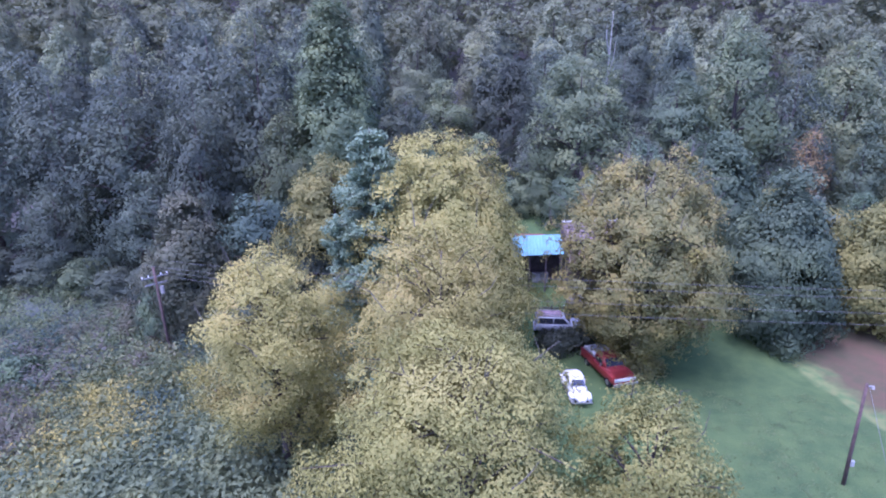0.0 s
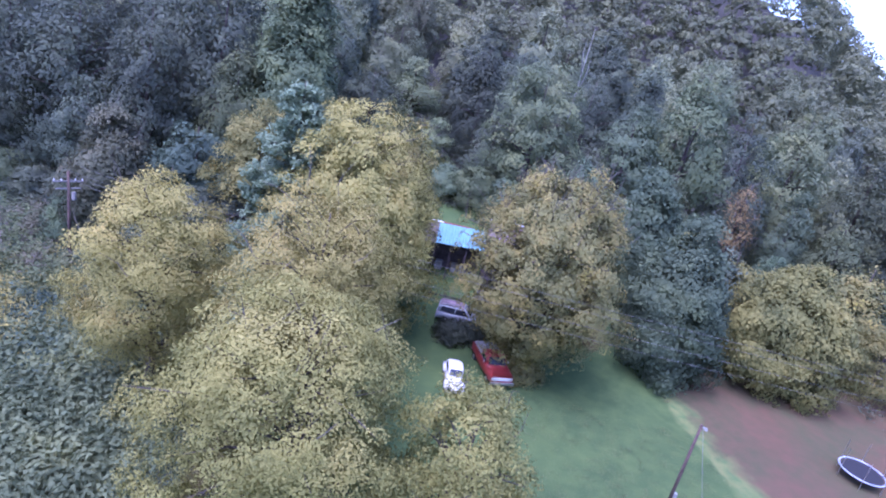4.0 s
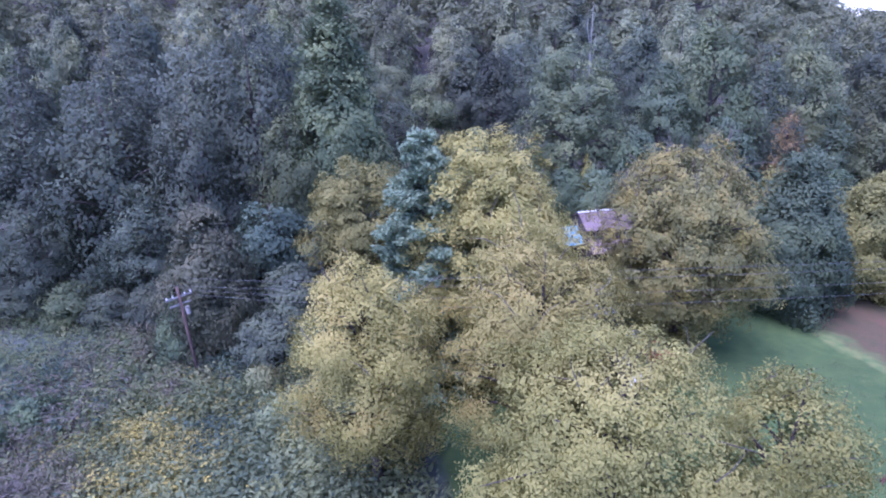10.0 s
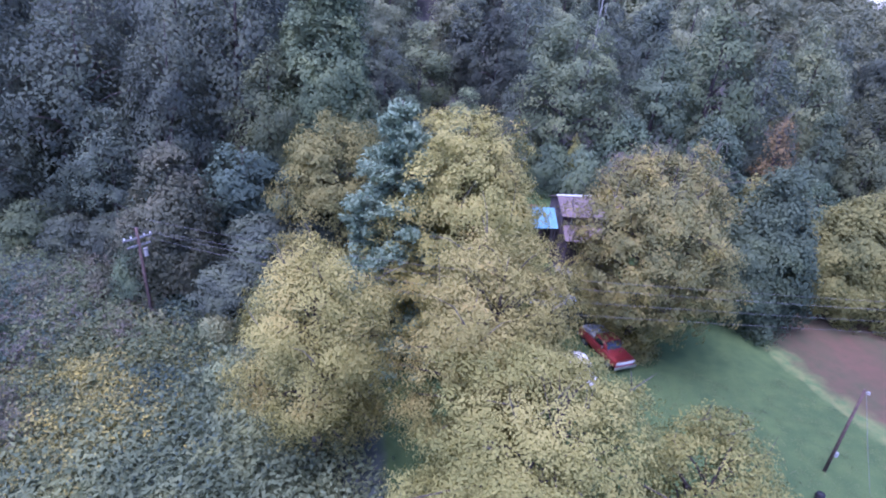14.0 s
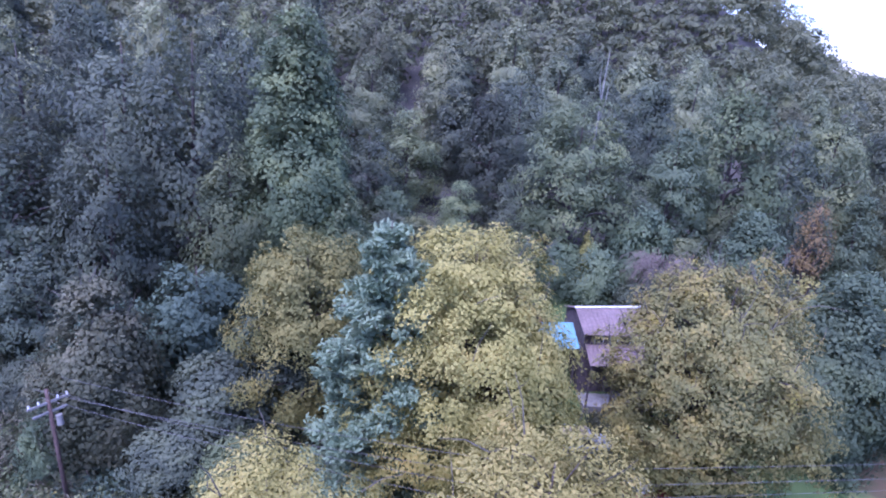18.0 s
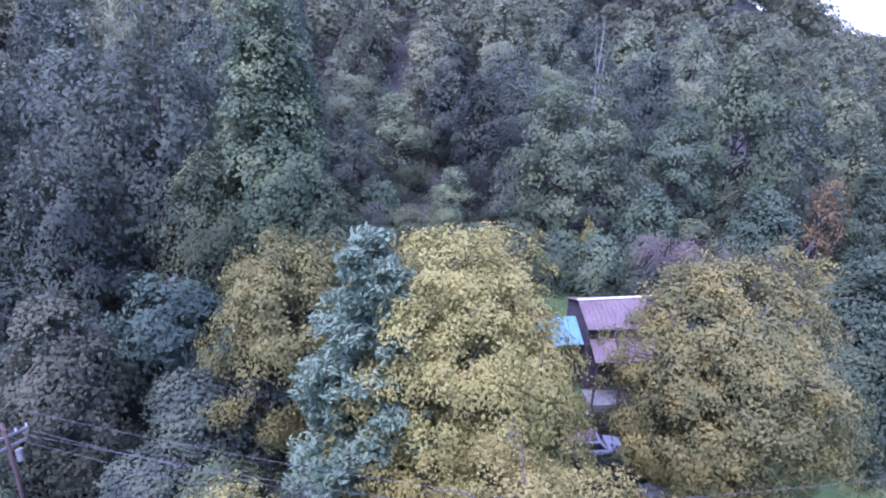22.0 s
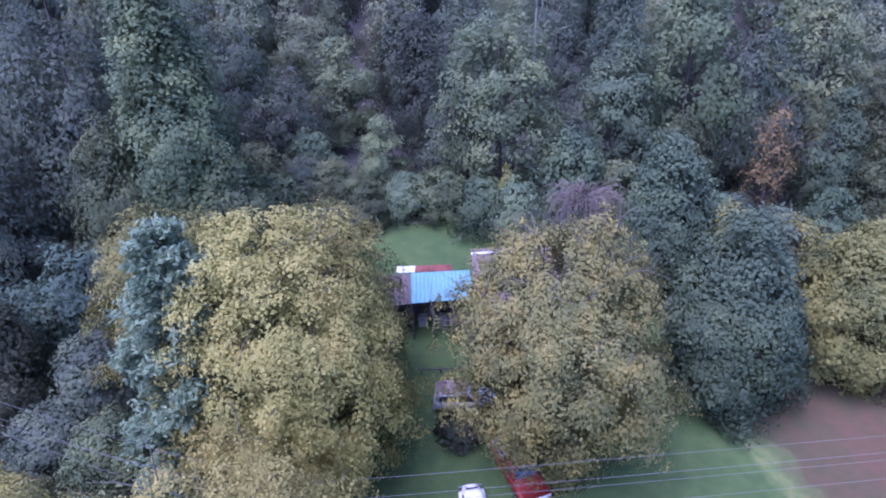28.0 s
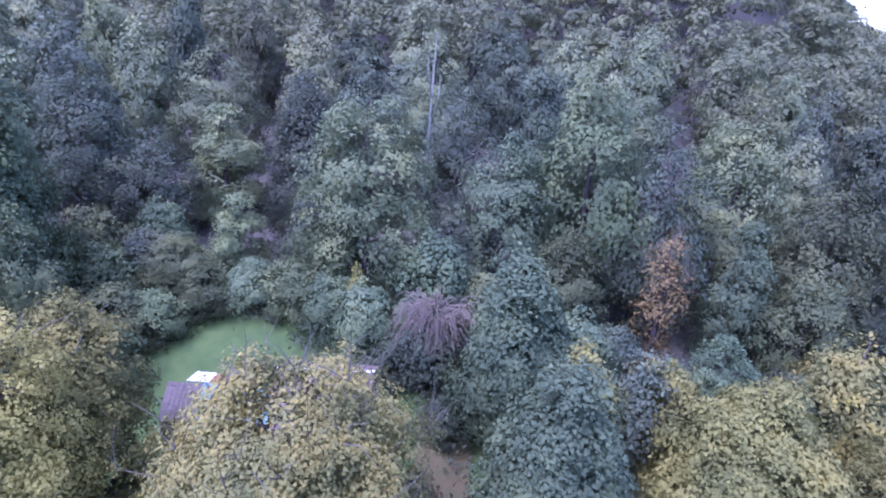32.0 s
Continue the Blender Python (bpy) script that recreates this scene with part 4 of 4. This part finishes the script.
for x in (3.65, 5.65, 7.2, 8.7, 10.1):
    boxed("post", (x - 0.06, x + 0.06, 53.98, 54.1, gz(x, 54) - 0.8, 5.2 + max(0, (x - 5.6) * 0.05)), PLANK, shed)
for x in (6.0, 7.6, 8.4):
    boxed("shelf", (x, x + 0.7, 55.2, 55.7, g - 0.5, g + 0.6), JUNK, shed, "faded stored box")
shed.matrix_basis = pose(-0.05, 0, 0.4)
tagged(shed, "open-fronted shed with a blue and brown metal roof", "shed")

house = new("house")
g = gz(13.4, 55)
ribbed("front_roof", (10.3, 56.15, 8.35), (16.4, 56.15, 8.6), (16.55, 53.35, 7.35), (10.25, 53.35, 7.35), MAUVE_TIN, house, "faded mauve-red corrugated roof slope", ribs=0.35)
ribbed("rear_roof", (10.3, 56.2, 8.35), (16.4, 56.2, 8.6), (16.5, 59.0, 7.3), (10.3, 59.0, 7.3), MAUVE_TIN, house, "faded mauve-red corrugated roof slope", ribs=0.35)
bm = box(bmesh.new(), -3.1, 3.1, -0.14, 0.14, -0.03, 0.05, 0.02)
cap = part("ridge_cap", bm, WHITE, house, "white metal ridge cap")
cap.matrix_basis = pose(13.35, 56.17, 8.52, 0, -2.35, 0)
boxed("front_wall", (10.5, 16.3, 53.8, 53.95, g - 0.6, 7.35), PLANK, house)
boxed("rear_wall", (10.5, 16.3, 58.55, 58.7, g - 0.6, 7.3), PLANK, house)
for x in (10.5, 16.15):
    gable = link("gable_wall", [(x, 53.95, g - 0.6), (x, 58.55, g - 0.6), (x, 58.55, 7.35), (x, 56.15, 8.25), (x, 53.95, 7.45), (x + 0.15, 53.95, g - 0.6), (x + 0.15, 58.55, g - 0.6), (x + 0.15, 58.55, 7.35), (x + 0.15, 56.15, 8.25), (x + 0.15, 53.95, 7.45)],
                 [(0, 1, 2, 3, 4), (9, 8, 7, 6, 5), (0, 5, 6, 1), (1, 6, 7, 2), (2, 7, 8, 3), (3, 8, 9, 4), (4, 9, 5, 0)], PLANK, house)
for x in (11.3, 12.5, 14.2, 15.3):
    w = boxed("window", (x, x + 0.75, 53.76, 53.8, 6.45, 7.1), WHITE, house, "small white-framed window")
    boxed("pane", (x + 0.07, x + 0.68, 53.745, 53.76, 6.52, 7.03), GLASS, w)
boxed("door", (13.4, 14.1, 53.76, 53.8, g - 0.2, g + 1.8), BROWN_TIN, house, "brown plank door")
ribbed("porch_roof", (10.6, 53.74, 6.35), (16.2, 53.74, 6.45), (16.2, 51.6, 5.75), (10.4, 51.6, 5.65), MAUVE_TIN, house, "faded mauve-red porch roof", ribs=0.35)
for x in (10.6, 12.5, 14.4, 16.1):
    boxed("porch_post", (x - 0.06, x + 0.06, 51.7, 51.82, gz(x, 51.7) - 0.3, 5.68), PLANK, house)
boxed("porch_floor", (10.5, 16.2, 51.75, 53.8, gz(13, 51.6) - 0.5, gz(13, 53.6) + 0.05), GREYWOOD, house, "grey board porch floor")
tagged(house, "small board house with a faded mauve metal roof", "house")

fence = new("rail_fence")
for i, x in enumerate((6.2, 7.6, 9.0, 10.1)):
    boxed("post", (x - 0.05, x + 0.05, 50.95, 51.05, gz(x, 51) - 0.3, gz(x, 51) + 0.75), WHITE if i == 3 else PLANK, fence, "white post" if i == 3 else "")
boxed("rail", (6.0, 10.2, 50.90, 50.95, gz(8, 51) + 0.45, gz(8, 51) + 0.57), PLANK, fence)
tagged(fence, "low dark rail fence in front of the shed", "fence")

# ---------------------------------------------------------------- vehicles
def loft(rings):
    """A closed skin over rings of (y, half-width, z low, z high, squareness)."""
    V, F, n = [], [], 20
    for y, w, z0, z1, p in rings:
        for k in range(n):
            a = 2 * math.pi * (k + 0.5) / n
            c, s = math.cos(a), math.sin(a)
            V.append((w * math.copysign(abs(c) ** (2 / p), c), y, (z0 + z1) / 2 + (z1 - z0) / 2 * math.copysign(abs(s) ** (2 / p), s)))
    for i in range(len(rings) - 1):
        for k in range(n):
            a, b = i * n + k, i * n + (k + 1) % n
            F.append((a, b, b + n, a + n))
    F += [tuple(range(n)), tuple(range((len(rings) - 1) * n, len(rings) * n))[::-1]]
    return V, F


def body(name, rings, material, parent, label=""):
    V, F = loft(rings)
    ob = link(name, V, F, material, parent, label, smooth=True)
    return ob


TYRE = mat("tyre_rubber", (0.02, 0.02, 0.022), 0.85, 0.1, 5.0)
CHROME = mat("dull_chrome", (0.5, 0.5, 0.48), 0.35, 0.1, 4.0, metal=0.9)
RED_CAR = mat("faded_red_car_paint", (0.22, 0.030, 0.026), 0.45, 0.15, 1.5, spec=0.5)
WHITE_CAR = mat("white_car_paint", (0.52, 0.53, 0.50), 0.35, 0.04, 1.5, spec=0.5)
SILVER_CAR = mat("dull_silver_car_paint", (0.235, 0.262, 0.280), 0.5, 0.1, 1.5, spec=0.5)
RUST_ROOF = mat("rust_blotched_roof", (0.215, 0.163, 0.172), 0.8, 0.35, 2.5)


def wheel(x, y, r, w, parent):
    bm = bmesh.new()
    bmesh.ops.create_cone(bm, cap_ends=True, segments=24, radius1=r, radius2=r, depth=w, matrix=pose(x, y, r, 0, 90, 0))
    bmesh.ops.bevel(bm, geom=[e for e in bm.edges if len(e.link_faces) == 2 and any(len(f.verts) > 4 for f in e.link_faces)], offset=0.04, segments=2, affect="EDGES")
    t = part("wheel", bm, TYRE, parent, "black rubber tyre", smooth=False)
    bm = bmesh.new()
    bmesh.ops.create_cone(bm, cap_ends=True, segments=16, radius1=r * 0.6, radius2=r * 0.55, depth=w + 0.03, matrix=pose(x, y, r, 0, 90, 0))
    part("rim", bm, CHROME, t, "dull metal rim")


def quad_pane(name, pts, parent, label="", t=0.012):
    """A thin pane over four corners."""
    p = [Vector(v) for v in pts]
    n = (p[1] - p[0]).cross(p[3] - p[0]).normalized() * t
    V = [tuple(v + n) for v in p] + [tuple(v - n) for v in p]
    return link(name, V, [(0, 1, 2, 3), (7, 6, 5, 4), (0, 4, 5, 1), (1, 5, 6, 2), (2, 6, 7, 3), (3, 7, 4, 0)], GLASS, parent, label)


def pickup():
    root = new("pickup_truck")
    body("body", [(-2.5, 0.88, 0.5, 1.05, 6), (-2.42, 0.95, 0.45, 1.12, 7), (-0.4, 0.97, 0.42, 1.14, 7), (0.9, 0.97, 0.42, 1.14, 7), (2.1, 0.95, 0.45, 1.10, 7), (2.42, 0.92, 0.5, 1.06, 6)], RED_CAR, root, "faded red pickup body")
    body("hood", [(0.95, 0.78, 0.95, 1.2, 5), (1.6, 0.80, 0.95, 1.19, 5), (2.36, 0.80, 0.95, 1.12, 5)], RED_CAR, root)
    body("cab", [(-0.55, 0.80, 1.05, 1.70, 6), (-0.45, 0.84, 1.05, 1.76, 6), (0.3, 0.84, 1.05, 1.78, 6), (0.55, 0.82, 1.05, 1.72, 5), (1.0, 0.80, 1.0, 1.16, 4)], RED_CAR, root)
    quad_pane("windshield", [(-0.70, 0.99, 1.22), (0.70, 0.99, 1.22), (0.64, 0.62, 1.68), (-0.64, 0.62, 1.68)], root)
    for s in (-1, 1):
        quad_pane("side_window", [(s * 0.845, -0.35, 1.22), (s * 0.845, 0.62, 1.22), (s * 0.835, 0.42, 1.62), (s * 0.835, -0.32, 1.62)], root)
        boxed("mirror", (s * 1.02 - 0.05, s * 1.02 + 0.05, 0.62, 0.7, 1.2, 1.42), CHROME, root, "chrome door mirror", 0.01)
        bm = bmesh.new()
        bmesh.ops.create_cone(bm, cap_ends=True, segments=16, radius1=0.11, radius2=0.09, depth=0.06, matrix=pose(s * 0.72, 2.47, 0.86, 90, 0, 0))
        part("headlight", bm, CHROME, root, "round clear headlight")
        boxed("bed_rail", (s * 0.9 - 0.06, s * 0.9 + 0.06, -2.45, -0.6, 1.10, 1.22), RED_CAR, root, "", 0.02)
    boxed("grille", (-0.86, 0.86, 2.42, 2.47, 0.74, 0.98), WHITE, root, "white-painted grille", 0.01)
    boxed("bumper", (-1.0, 1.0, 2.46, 2.58, 0.42, 0.62), CHROME, root, "pale chrome front bumper", 0.03)
    boxed("rear_bumper", (-0.95, 0.95, -2.6, -2.5, 0.45, 0.6), CHROME, root, "pale chrome rear bumper", 0.03)
    body("bed_cover", [(-2.4, 0.80, 1.1, 1.35, 5), (-1.6, 0.84, 1.1, 1.62, 4), (-0.75, 0.82, 1.1, 1.58, 4), (-0.62, 0.78, 1.1, 1.45, 4)], mat("crumpled_white_tarp", (0.36, 0.37, 0.35), 0.7, 0.25, 3.0, bump=0.8), root, "crumpled whitish tarp over the bed")
    for s in (-1, 1):
        for y in (-1.55, 1.6):
            wheel(s * 0.86, y, 0.36, 0.2, root)
    return tagged(root, "faded red old pickup with a white grille and tarp-covered bed", "pickup truck")


def small_car():
    root = new("small_car")
    body("body", [(-2.0, 0.35, 0.4, 0.62, 3), (-1.85, 0.52, 0.32, 0.85, 3), (-1.3, 0.62, 0.28, 1.05, 3.2), (-0.5, 0.66, 0.26, 1.05, 4), (0.6, 0.66, 0.26, 0.98, 4), (1.3, 0.52, 0.3, 0.92, 3), (1.8, 0.36, 0.38, 0.78, 2.6), (2.0, 0.2, 0.42, 0.6, 2.4)], WHITE_CAR, root, "rounded white body")
    body("roof", [(-1.75, 0.34, 0.7, 0.9, 2.5), (-1.3, 0.52, 0.8, 1.26, 2.8), (-0.7, 0.60, 0.85, 1.46, 3), (-0.1, 0.61, 0.85, 1.50, 3), (0.35, 0.58, 0.85, 1.42, 3), (0.75, 0.52, 0.8, 1.02, 2.6)], WHITE_CAR, root, "domed white roof")
    quad_pane("windshield", [(-0.48, 0.74, 1.05), (0.48, 0.74, 1.05), (0.42, 0.46, 1.38), (-0.42, 0.46, 1.38)], root)
    quad_pane("rear_window", [(0.36, -1.42, 1.14), (-0.36, -1.42, 1.14), (-0.34, -1.1, 1.36), (0.34, -1.1, 1.36)], root)
    for s in (-1, 1):
        quad_pane("side_window", [(s * 0.625, -0.95, 1.06), (s * 0.635, 0.4, 1.06), (s * 0.575, 0.22, 1.36), (s * 0.575, -0.75, 1.34)], root)
        for y in (-1.25, 1.22):
            V, F = loft([(y - 0.5, 0.1, 0.3, 0.42, 2.4), (y - 0.3, 0.17, 0.3, 0.70, 2.6), (y, 0.18, 0.3, 0.80, 2.6), (y + 0.3, 0.17, 0.3, 0.70, 2.6), (y + 0.5, 0.1, 0.3, 0.42, 2.4)])
            f = link("fender", [(v[0] + s * 0.62, v[1], v[2]) for v in V], F, WHITE_CAR, root, "bulging white fender", smooth=True)
            wheel(s * 0.64, y, 0.31, 0.15, root)
        bm = bmesh.new()
        bmesh.ops.create_uvsphere(bm, u_segments=12, v_segments=8, radius=0.1, matrix=pose(s * 0.62, 1.7, 0.62))
        part("headlight", bm, CHROME, root, "round clear headlight")
        boxed("running_board", (s * 0.68 - 0.09, s * 0.68 + 0.09, -0.75, 0.75, 0.26, 0.31), TYRE, root, "black running board", 0.01)
    boxed("bumper", (-0.72, 0.72, 1.98, 2.05, 0.38, 0.5), CHROME, root, "chrome front bumper", 0.02)
    boxed("rear_bumper", (-0.72, 0.72, -2.06, -1.99, 0.38, 0.5), CHROME, root, "chrome rear bumper", 0.02)
    return tagged(root, "rounded white vintage compact car parked on the grass", "car")


def suv():
    root = new("suv")
    body("body", [(-2.1, 0.82, 0.45, 0.98, 6), (-2.02, 0.86, 0.4, 1.04, 6), (0.6, 0.87, 0.38, 1.02, 7), (1.6, 0.85, 0.4, 0.98, 6), (2.05, 0.80, 0.45, 0.88, 5)], SILVER_CAR, root, "dull silver lower body")
    body("cabin", [(-2.06, 0.72, 0.95, 1.55, 6), (-1.9, 0.78, 0.95, 1.66, 6), (0.1, 0.78, 0.95, 1.68, 6), (0.35, 0.75, 0.95, 1.6, 5), (0.95, 0.74, 0.92, 1.04, 4)], SILVER_CAR, root, "dull silver cabin")
    body("roof_panel", [(-1.98, 0.66, 1.62, 1.70, 6), (-1.0, 0.68, 1.64, 1.72, 6), (0.15, 0.66, 1.64, 1.71, 6)], RUST_ROOF, root, "rust-blotched roof")
    quad_pane("windshield", [(-0.64, 0.90, 1.08), (0.64, 0.90, 1.08), (0.58, 0.42, 1.58), (-0.58, 0.42, 1.58)], root)
    quad_pane("rear_window", [(0.6, -2.075, 1.1), (-0.6, -2.075, 1.1), (-0.56, -2.0, 1.52), (0.56, -2.0, 1.52)], root)
    for s in (-1, 1):
        quad_pane("side_window", [(s * 0.785, -1.85, 1.1), (s * 0.785, -0.62, 1.1), (s * 0.775, -0.62, 1.55), (s * 0.775, -1.75, 1.55)], root)
        quad_pane("side_window", [(s * 0.785, -0.5, 1.1), (s * 0.785, 0.62, 1.1), (s * 0.765, 0.25, 1.55), (s * 0.775, -0.5, 1.55)], root)
        boxed("roof_rack", (s * 0.6 - 0.025, s * 0.6 + 0.025, -1.8, 0.0, 1.70, 1.76), CHROME, root, "metal roof rack bar")
        boxed("headlight", (s * 0.62 - 0.14, s * 0.62 + 0.14, 2.0, 2.06, 0.68, 0.82), CHROME, root, "clear headlight", 0.01)
        boxed("tail_light", (s * 0.76 - 0.06, s * 0.76 + 0.06, -2.12, -2.06, 0.7, 1.0), RED_CAR, root, "red tail light", 0.01)
        for y in (-1.3, 1.3):
            wheel(s * 0.76, y, 0.35, 0.2, root)
    boxed("bumper", (-0.85, 0.85, 2.02, 2.14, 0.4, 0.6), SILVER_CAR, root, "grey front bumper", 0.03)
    boxed("rear_bumper", (-0.85, 0.85, -2.2, -2.08, 0.4, 0.58), SILVER_CAR, root, "grey rear bumper", 0.03)
    boxed("grille", (-0.45, 0.45, 2.03, 2.07, 0.64, 0.82), TYRE, root, "black grille", 0.01)
    return tagged(root, "dull silver two-door SUV with a rusty roof", "SUV")


pickup().matrix_basis = pose(12.3, 42.3, gz(12.3, 42.3) - 0.02, 0, 0, 199)
small_car().matrix_basis = pose(9.45, 39.5, gz(9.45, 39.5) - 0.02, 0, 0, 186)
suv().matrix_basis = pose(9.3, 48.0, gz(9.3, 48.0) - 0.05, 0, 0, -92)

# ---------------------------------------------------------------- poles and wires
pole = new("utility_pole")
V, F = tube([(0, 0, -0.5), (0, 0, 4), (0, 0, 7.6)], [0.13, 0.115, 0.10], 10)
link("shaft", V, F, POLE, pole, smooth=True)
boxed("crossarm", (-1.1, 1.1, -0.06, 0.06, 6.75, 6.88), GREYWOOD, pole, "greyed wooden crossarm", 0.01)
boxed("crossarm", (-0.9, 0.9, -0.06, 0.06, 6.2, 6.32), GREYWOOD, pole, "greyed wooden crossarm", 0.01)
for x in (-1.0, -0.5, 0.5, 1.0):
    bm = bmesh.new()
    bmesh.ops.create_cone(bm, cap_ends=True, segments=10, radius1=0.06, radius2=0.04, depth=0.16, matrix=pose(x, 0, 6.97))
    part("insulator", bm, WHITE, pole, "white ceramic insulator")
bm = bmesh.new()
bmesh.ops.create_cone(bm, cap_ends=True, segments=16, radius1=0.17, radius2=0.17, depth=0.6, matrix=pose(0.3, -0.22, 5.7))
part("transformer", bm, GREYWOOD, pole, "grey transformer can")
pole.matrix_basis = pose(-22.7, 43.1, gz(-22.7, 43.1), -9, 2, 55)
tagged(pole, "weathered wooden utility pole with greyed crossarms", "utility pole")

post = new("yard_pole")
V, F = tube([(0, 0, -0.4), (0, 0, 3.2), (0, 0, 6.5)], [0.11, 0.095, 0.08], 10)
link("shaft", V, F, POLE, post, smooth=True)
boxed("lamp_bracket", (0.05, 0.28, -0.03, 0.03, 6.3, 6.36), JUNK, post, "pale metal bracket", 0.01)
bm = bmesh.new()
bmesh.ops.create_cone(bm, cap_ends=True, segments=14, radius1=0.12, radius2=0.07, depth=0.16, matrix=pose(0.32, 0, 6.28))
part("lamp_head", bm, GREYWOOD, post, "dull grey lamp head")
boxed("meter_box", (0.06, 0.24, -0.16, 0.02, 1.3, 1.65), JUNK, post, "grey meter box", 0.01)
post.matrix_basis = pose(23.2, 30.5, gz(23.2, 30.5))
tagged(post, "dark wooden pole on the lawn with a small lamp", "pole")

for a, b, c in (
    ((-23.0, 44.6, 8.15), (2.0, 32.6, 11.6), (75.0, 41.0, 7.6)),
    ((-23.8, 43.3, 8.15), (2.6, 31.9, 11.4), (75.0, 40.4, 7.3)),
    ((-23.2, 44.2, 7.45), (2.0, 32.4, 10.3), (75.0, 41.0, 6.0)),
    ((-23.6, 43.6, 7.45), (2.4, 31.8, 9.8), (75.0, 40.6, 5.4)),
):
    pts = []
    for p, q in ((a, b), (b, c)):
        for i in range(12):
            k = i / 12
            v = Vector(p).lerp(Vector(q), k)
            v.z -= 1.6 * k * (1 - k)
            pts.append(tuple(v))
    pts.append(c)
    V, F = tube(pts, [0.008] * len(pts), 5)
    tagged(link("power_line", V, F, WIRE), "thin grey power line strung over the yard", "power line", "power lines")

tramp = new("trampoline")
ring = []
for i in range(25):
    w = 2 * math.pi * i / 24
    ring.append((1.55 * math.cos(w), 1.55 * math.sin(w), 0.8))
V, F = tube(ring, [0.07] * 25, 6)
link("frame", V, F, mat("pale_blue_pad", (0.30, 0.33, 0.42), 0.6, 0.25, 1.2), tramp, "pale blue-grey padded rim", smooth=True)
bm = bmesh.new()
bmesh.ops.create_cone(bm, cap_ends=True, segments=24, radius1=1.38, radius2=1.38, depth=0.02, matrix=pose(0, 0, 0.78))
part("mat", bm, TYRE, tramp, "black jumping mat")
for i in range(6):
    w = 2 * math.pi * i / 6
    V, F = tube([(1.6 * math.cos(w), 1.6 * math.sin(w), 0.0), (1.58 * math.cos(w), 1.58 * math.sin(w), 2.4)], [0.025, 0.02], 6)
    link("leg", V, F, CHROME, tramp, "grey metal leg and net post")
tramp.matrix_basis = pose(40.4, 39.2, gz(40.4, 39.2))
tagged(tramp, "round trampoline with a dark mat on the bare dirt", "trampoline")

# ---------------------------------------------------------------- clutter near the yard pole
RUSTED = mat("rusted_iron", (0.13, 0.062, 0.045), 0.85, 0.3, 6.0)
rng = np.random.default_rng(91)

pot = new("iron_pot")
V, F = tube([(0, 0, 0.0), (0, 0, 0.08), (0, 0, 0.26), (0, 0, 0.40), (0, 0, 0.44)], [0.12, 0.24, 0.29, 0.22, 0.25], 14)
link("bowl", V, F, TYRE, pot, "black iron bowl", smooth=True)
for w in (0, 120, 240):
    V, F = tube([(0.16 * math.cos(radians(w)), 0.16 * math.sin(radians(w)), -0.03), (0.14 * math.cos(radians(w)), 0.14 * math.sin(radians(w)), 0.1)], [0.025, 0.03], 6)
    link("foot", V, F, TYRE, pot)
pot.matrix_basis = pose(21.2, 28.2, gz(21.2, 28.2) + 0.02)
tagged(pot, "small black iron pot standing on the lawn", "pot")

scrap = new("scrap_frame")
for i in range(9):
    a, b = rng.uniform(-0.55, 0.55, 2), rng.uniform(-0.55, 0.55, 2)
    V, F = tube([(a[0], a[1], 0.0), ((a[0] + b[0]) / 2, (a[1] + b[1]) / 2, rng.uniform(0.35, 0.7)), (b[0], b[1], 0.02)], [0.03, 0.03, 0.03], 6)
    link("bar", V, F, RUSTED, scrap)
scrap.matrix_basis = pose(19.4, 27.0, gz(19.4, 27.0))
tagged(scrap, "bent rusty metal frame lying on the lawn", "scrap metal")

bag = new("white_bag")
bm = bmesh.new()
bmesh.ops.create_icosphere(bm, subdivisions=2, radius=0.22, matrix=pose(0, 0, 0.1))
for v in bm.verts:
    v.co += Vector(rng.normal(scale=0.03, size=3))
    v.co.z = max(0.0, v.co.z * 0.7)
part("sack", bm, WHITE, bag, "crumpled white plastic", smooth=True)
bag.matrix_basis = pose(21.6, 25.9, gz(21.6, 25.9))
tagged(bag, "crumpled white bag on the lawn", "bag")

V, F = tube([(23.3, 30.45, gz(23.2, 30.5) + 6.35), (24.1, 29.6, 3.2), (25.0, 28.7, gz(25.0, 28.7) - 0.05)], [0.012, 0.012, 0.012], 5)
tagged(link("guy_wire", V, F, GREYWOOD), "pale guy wire from the yard pole to the ground", "guy wire")
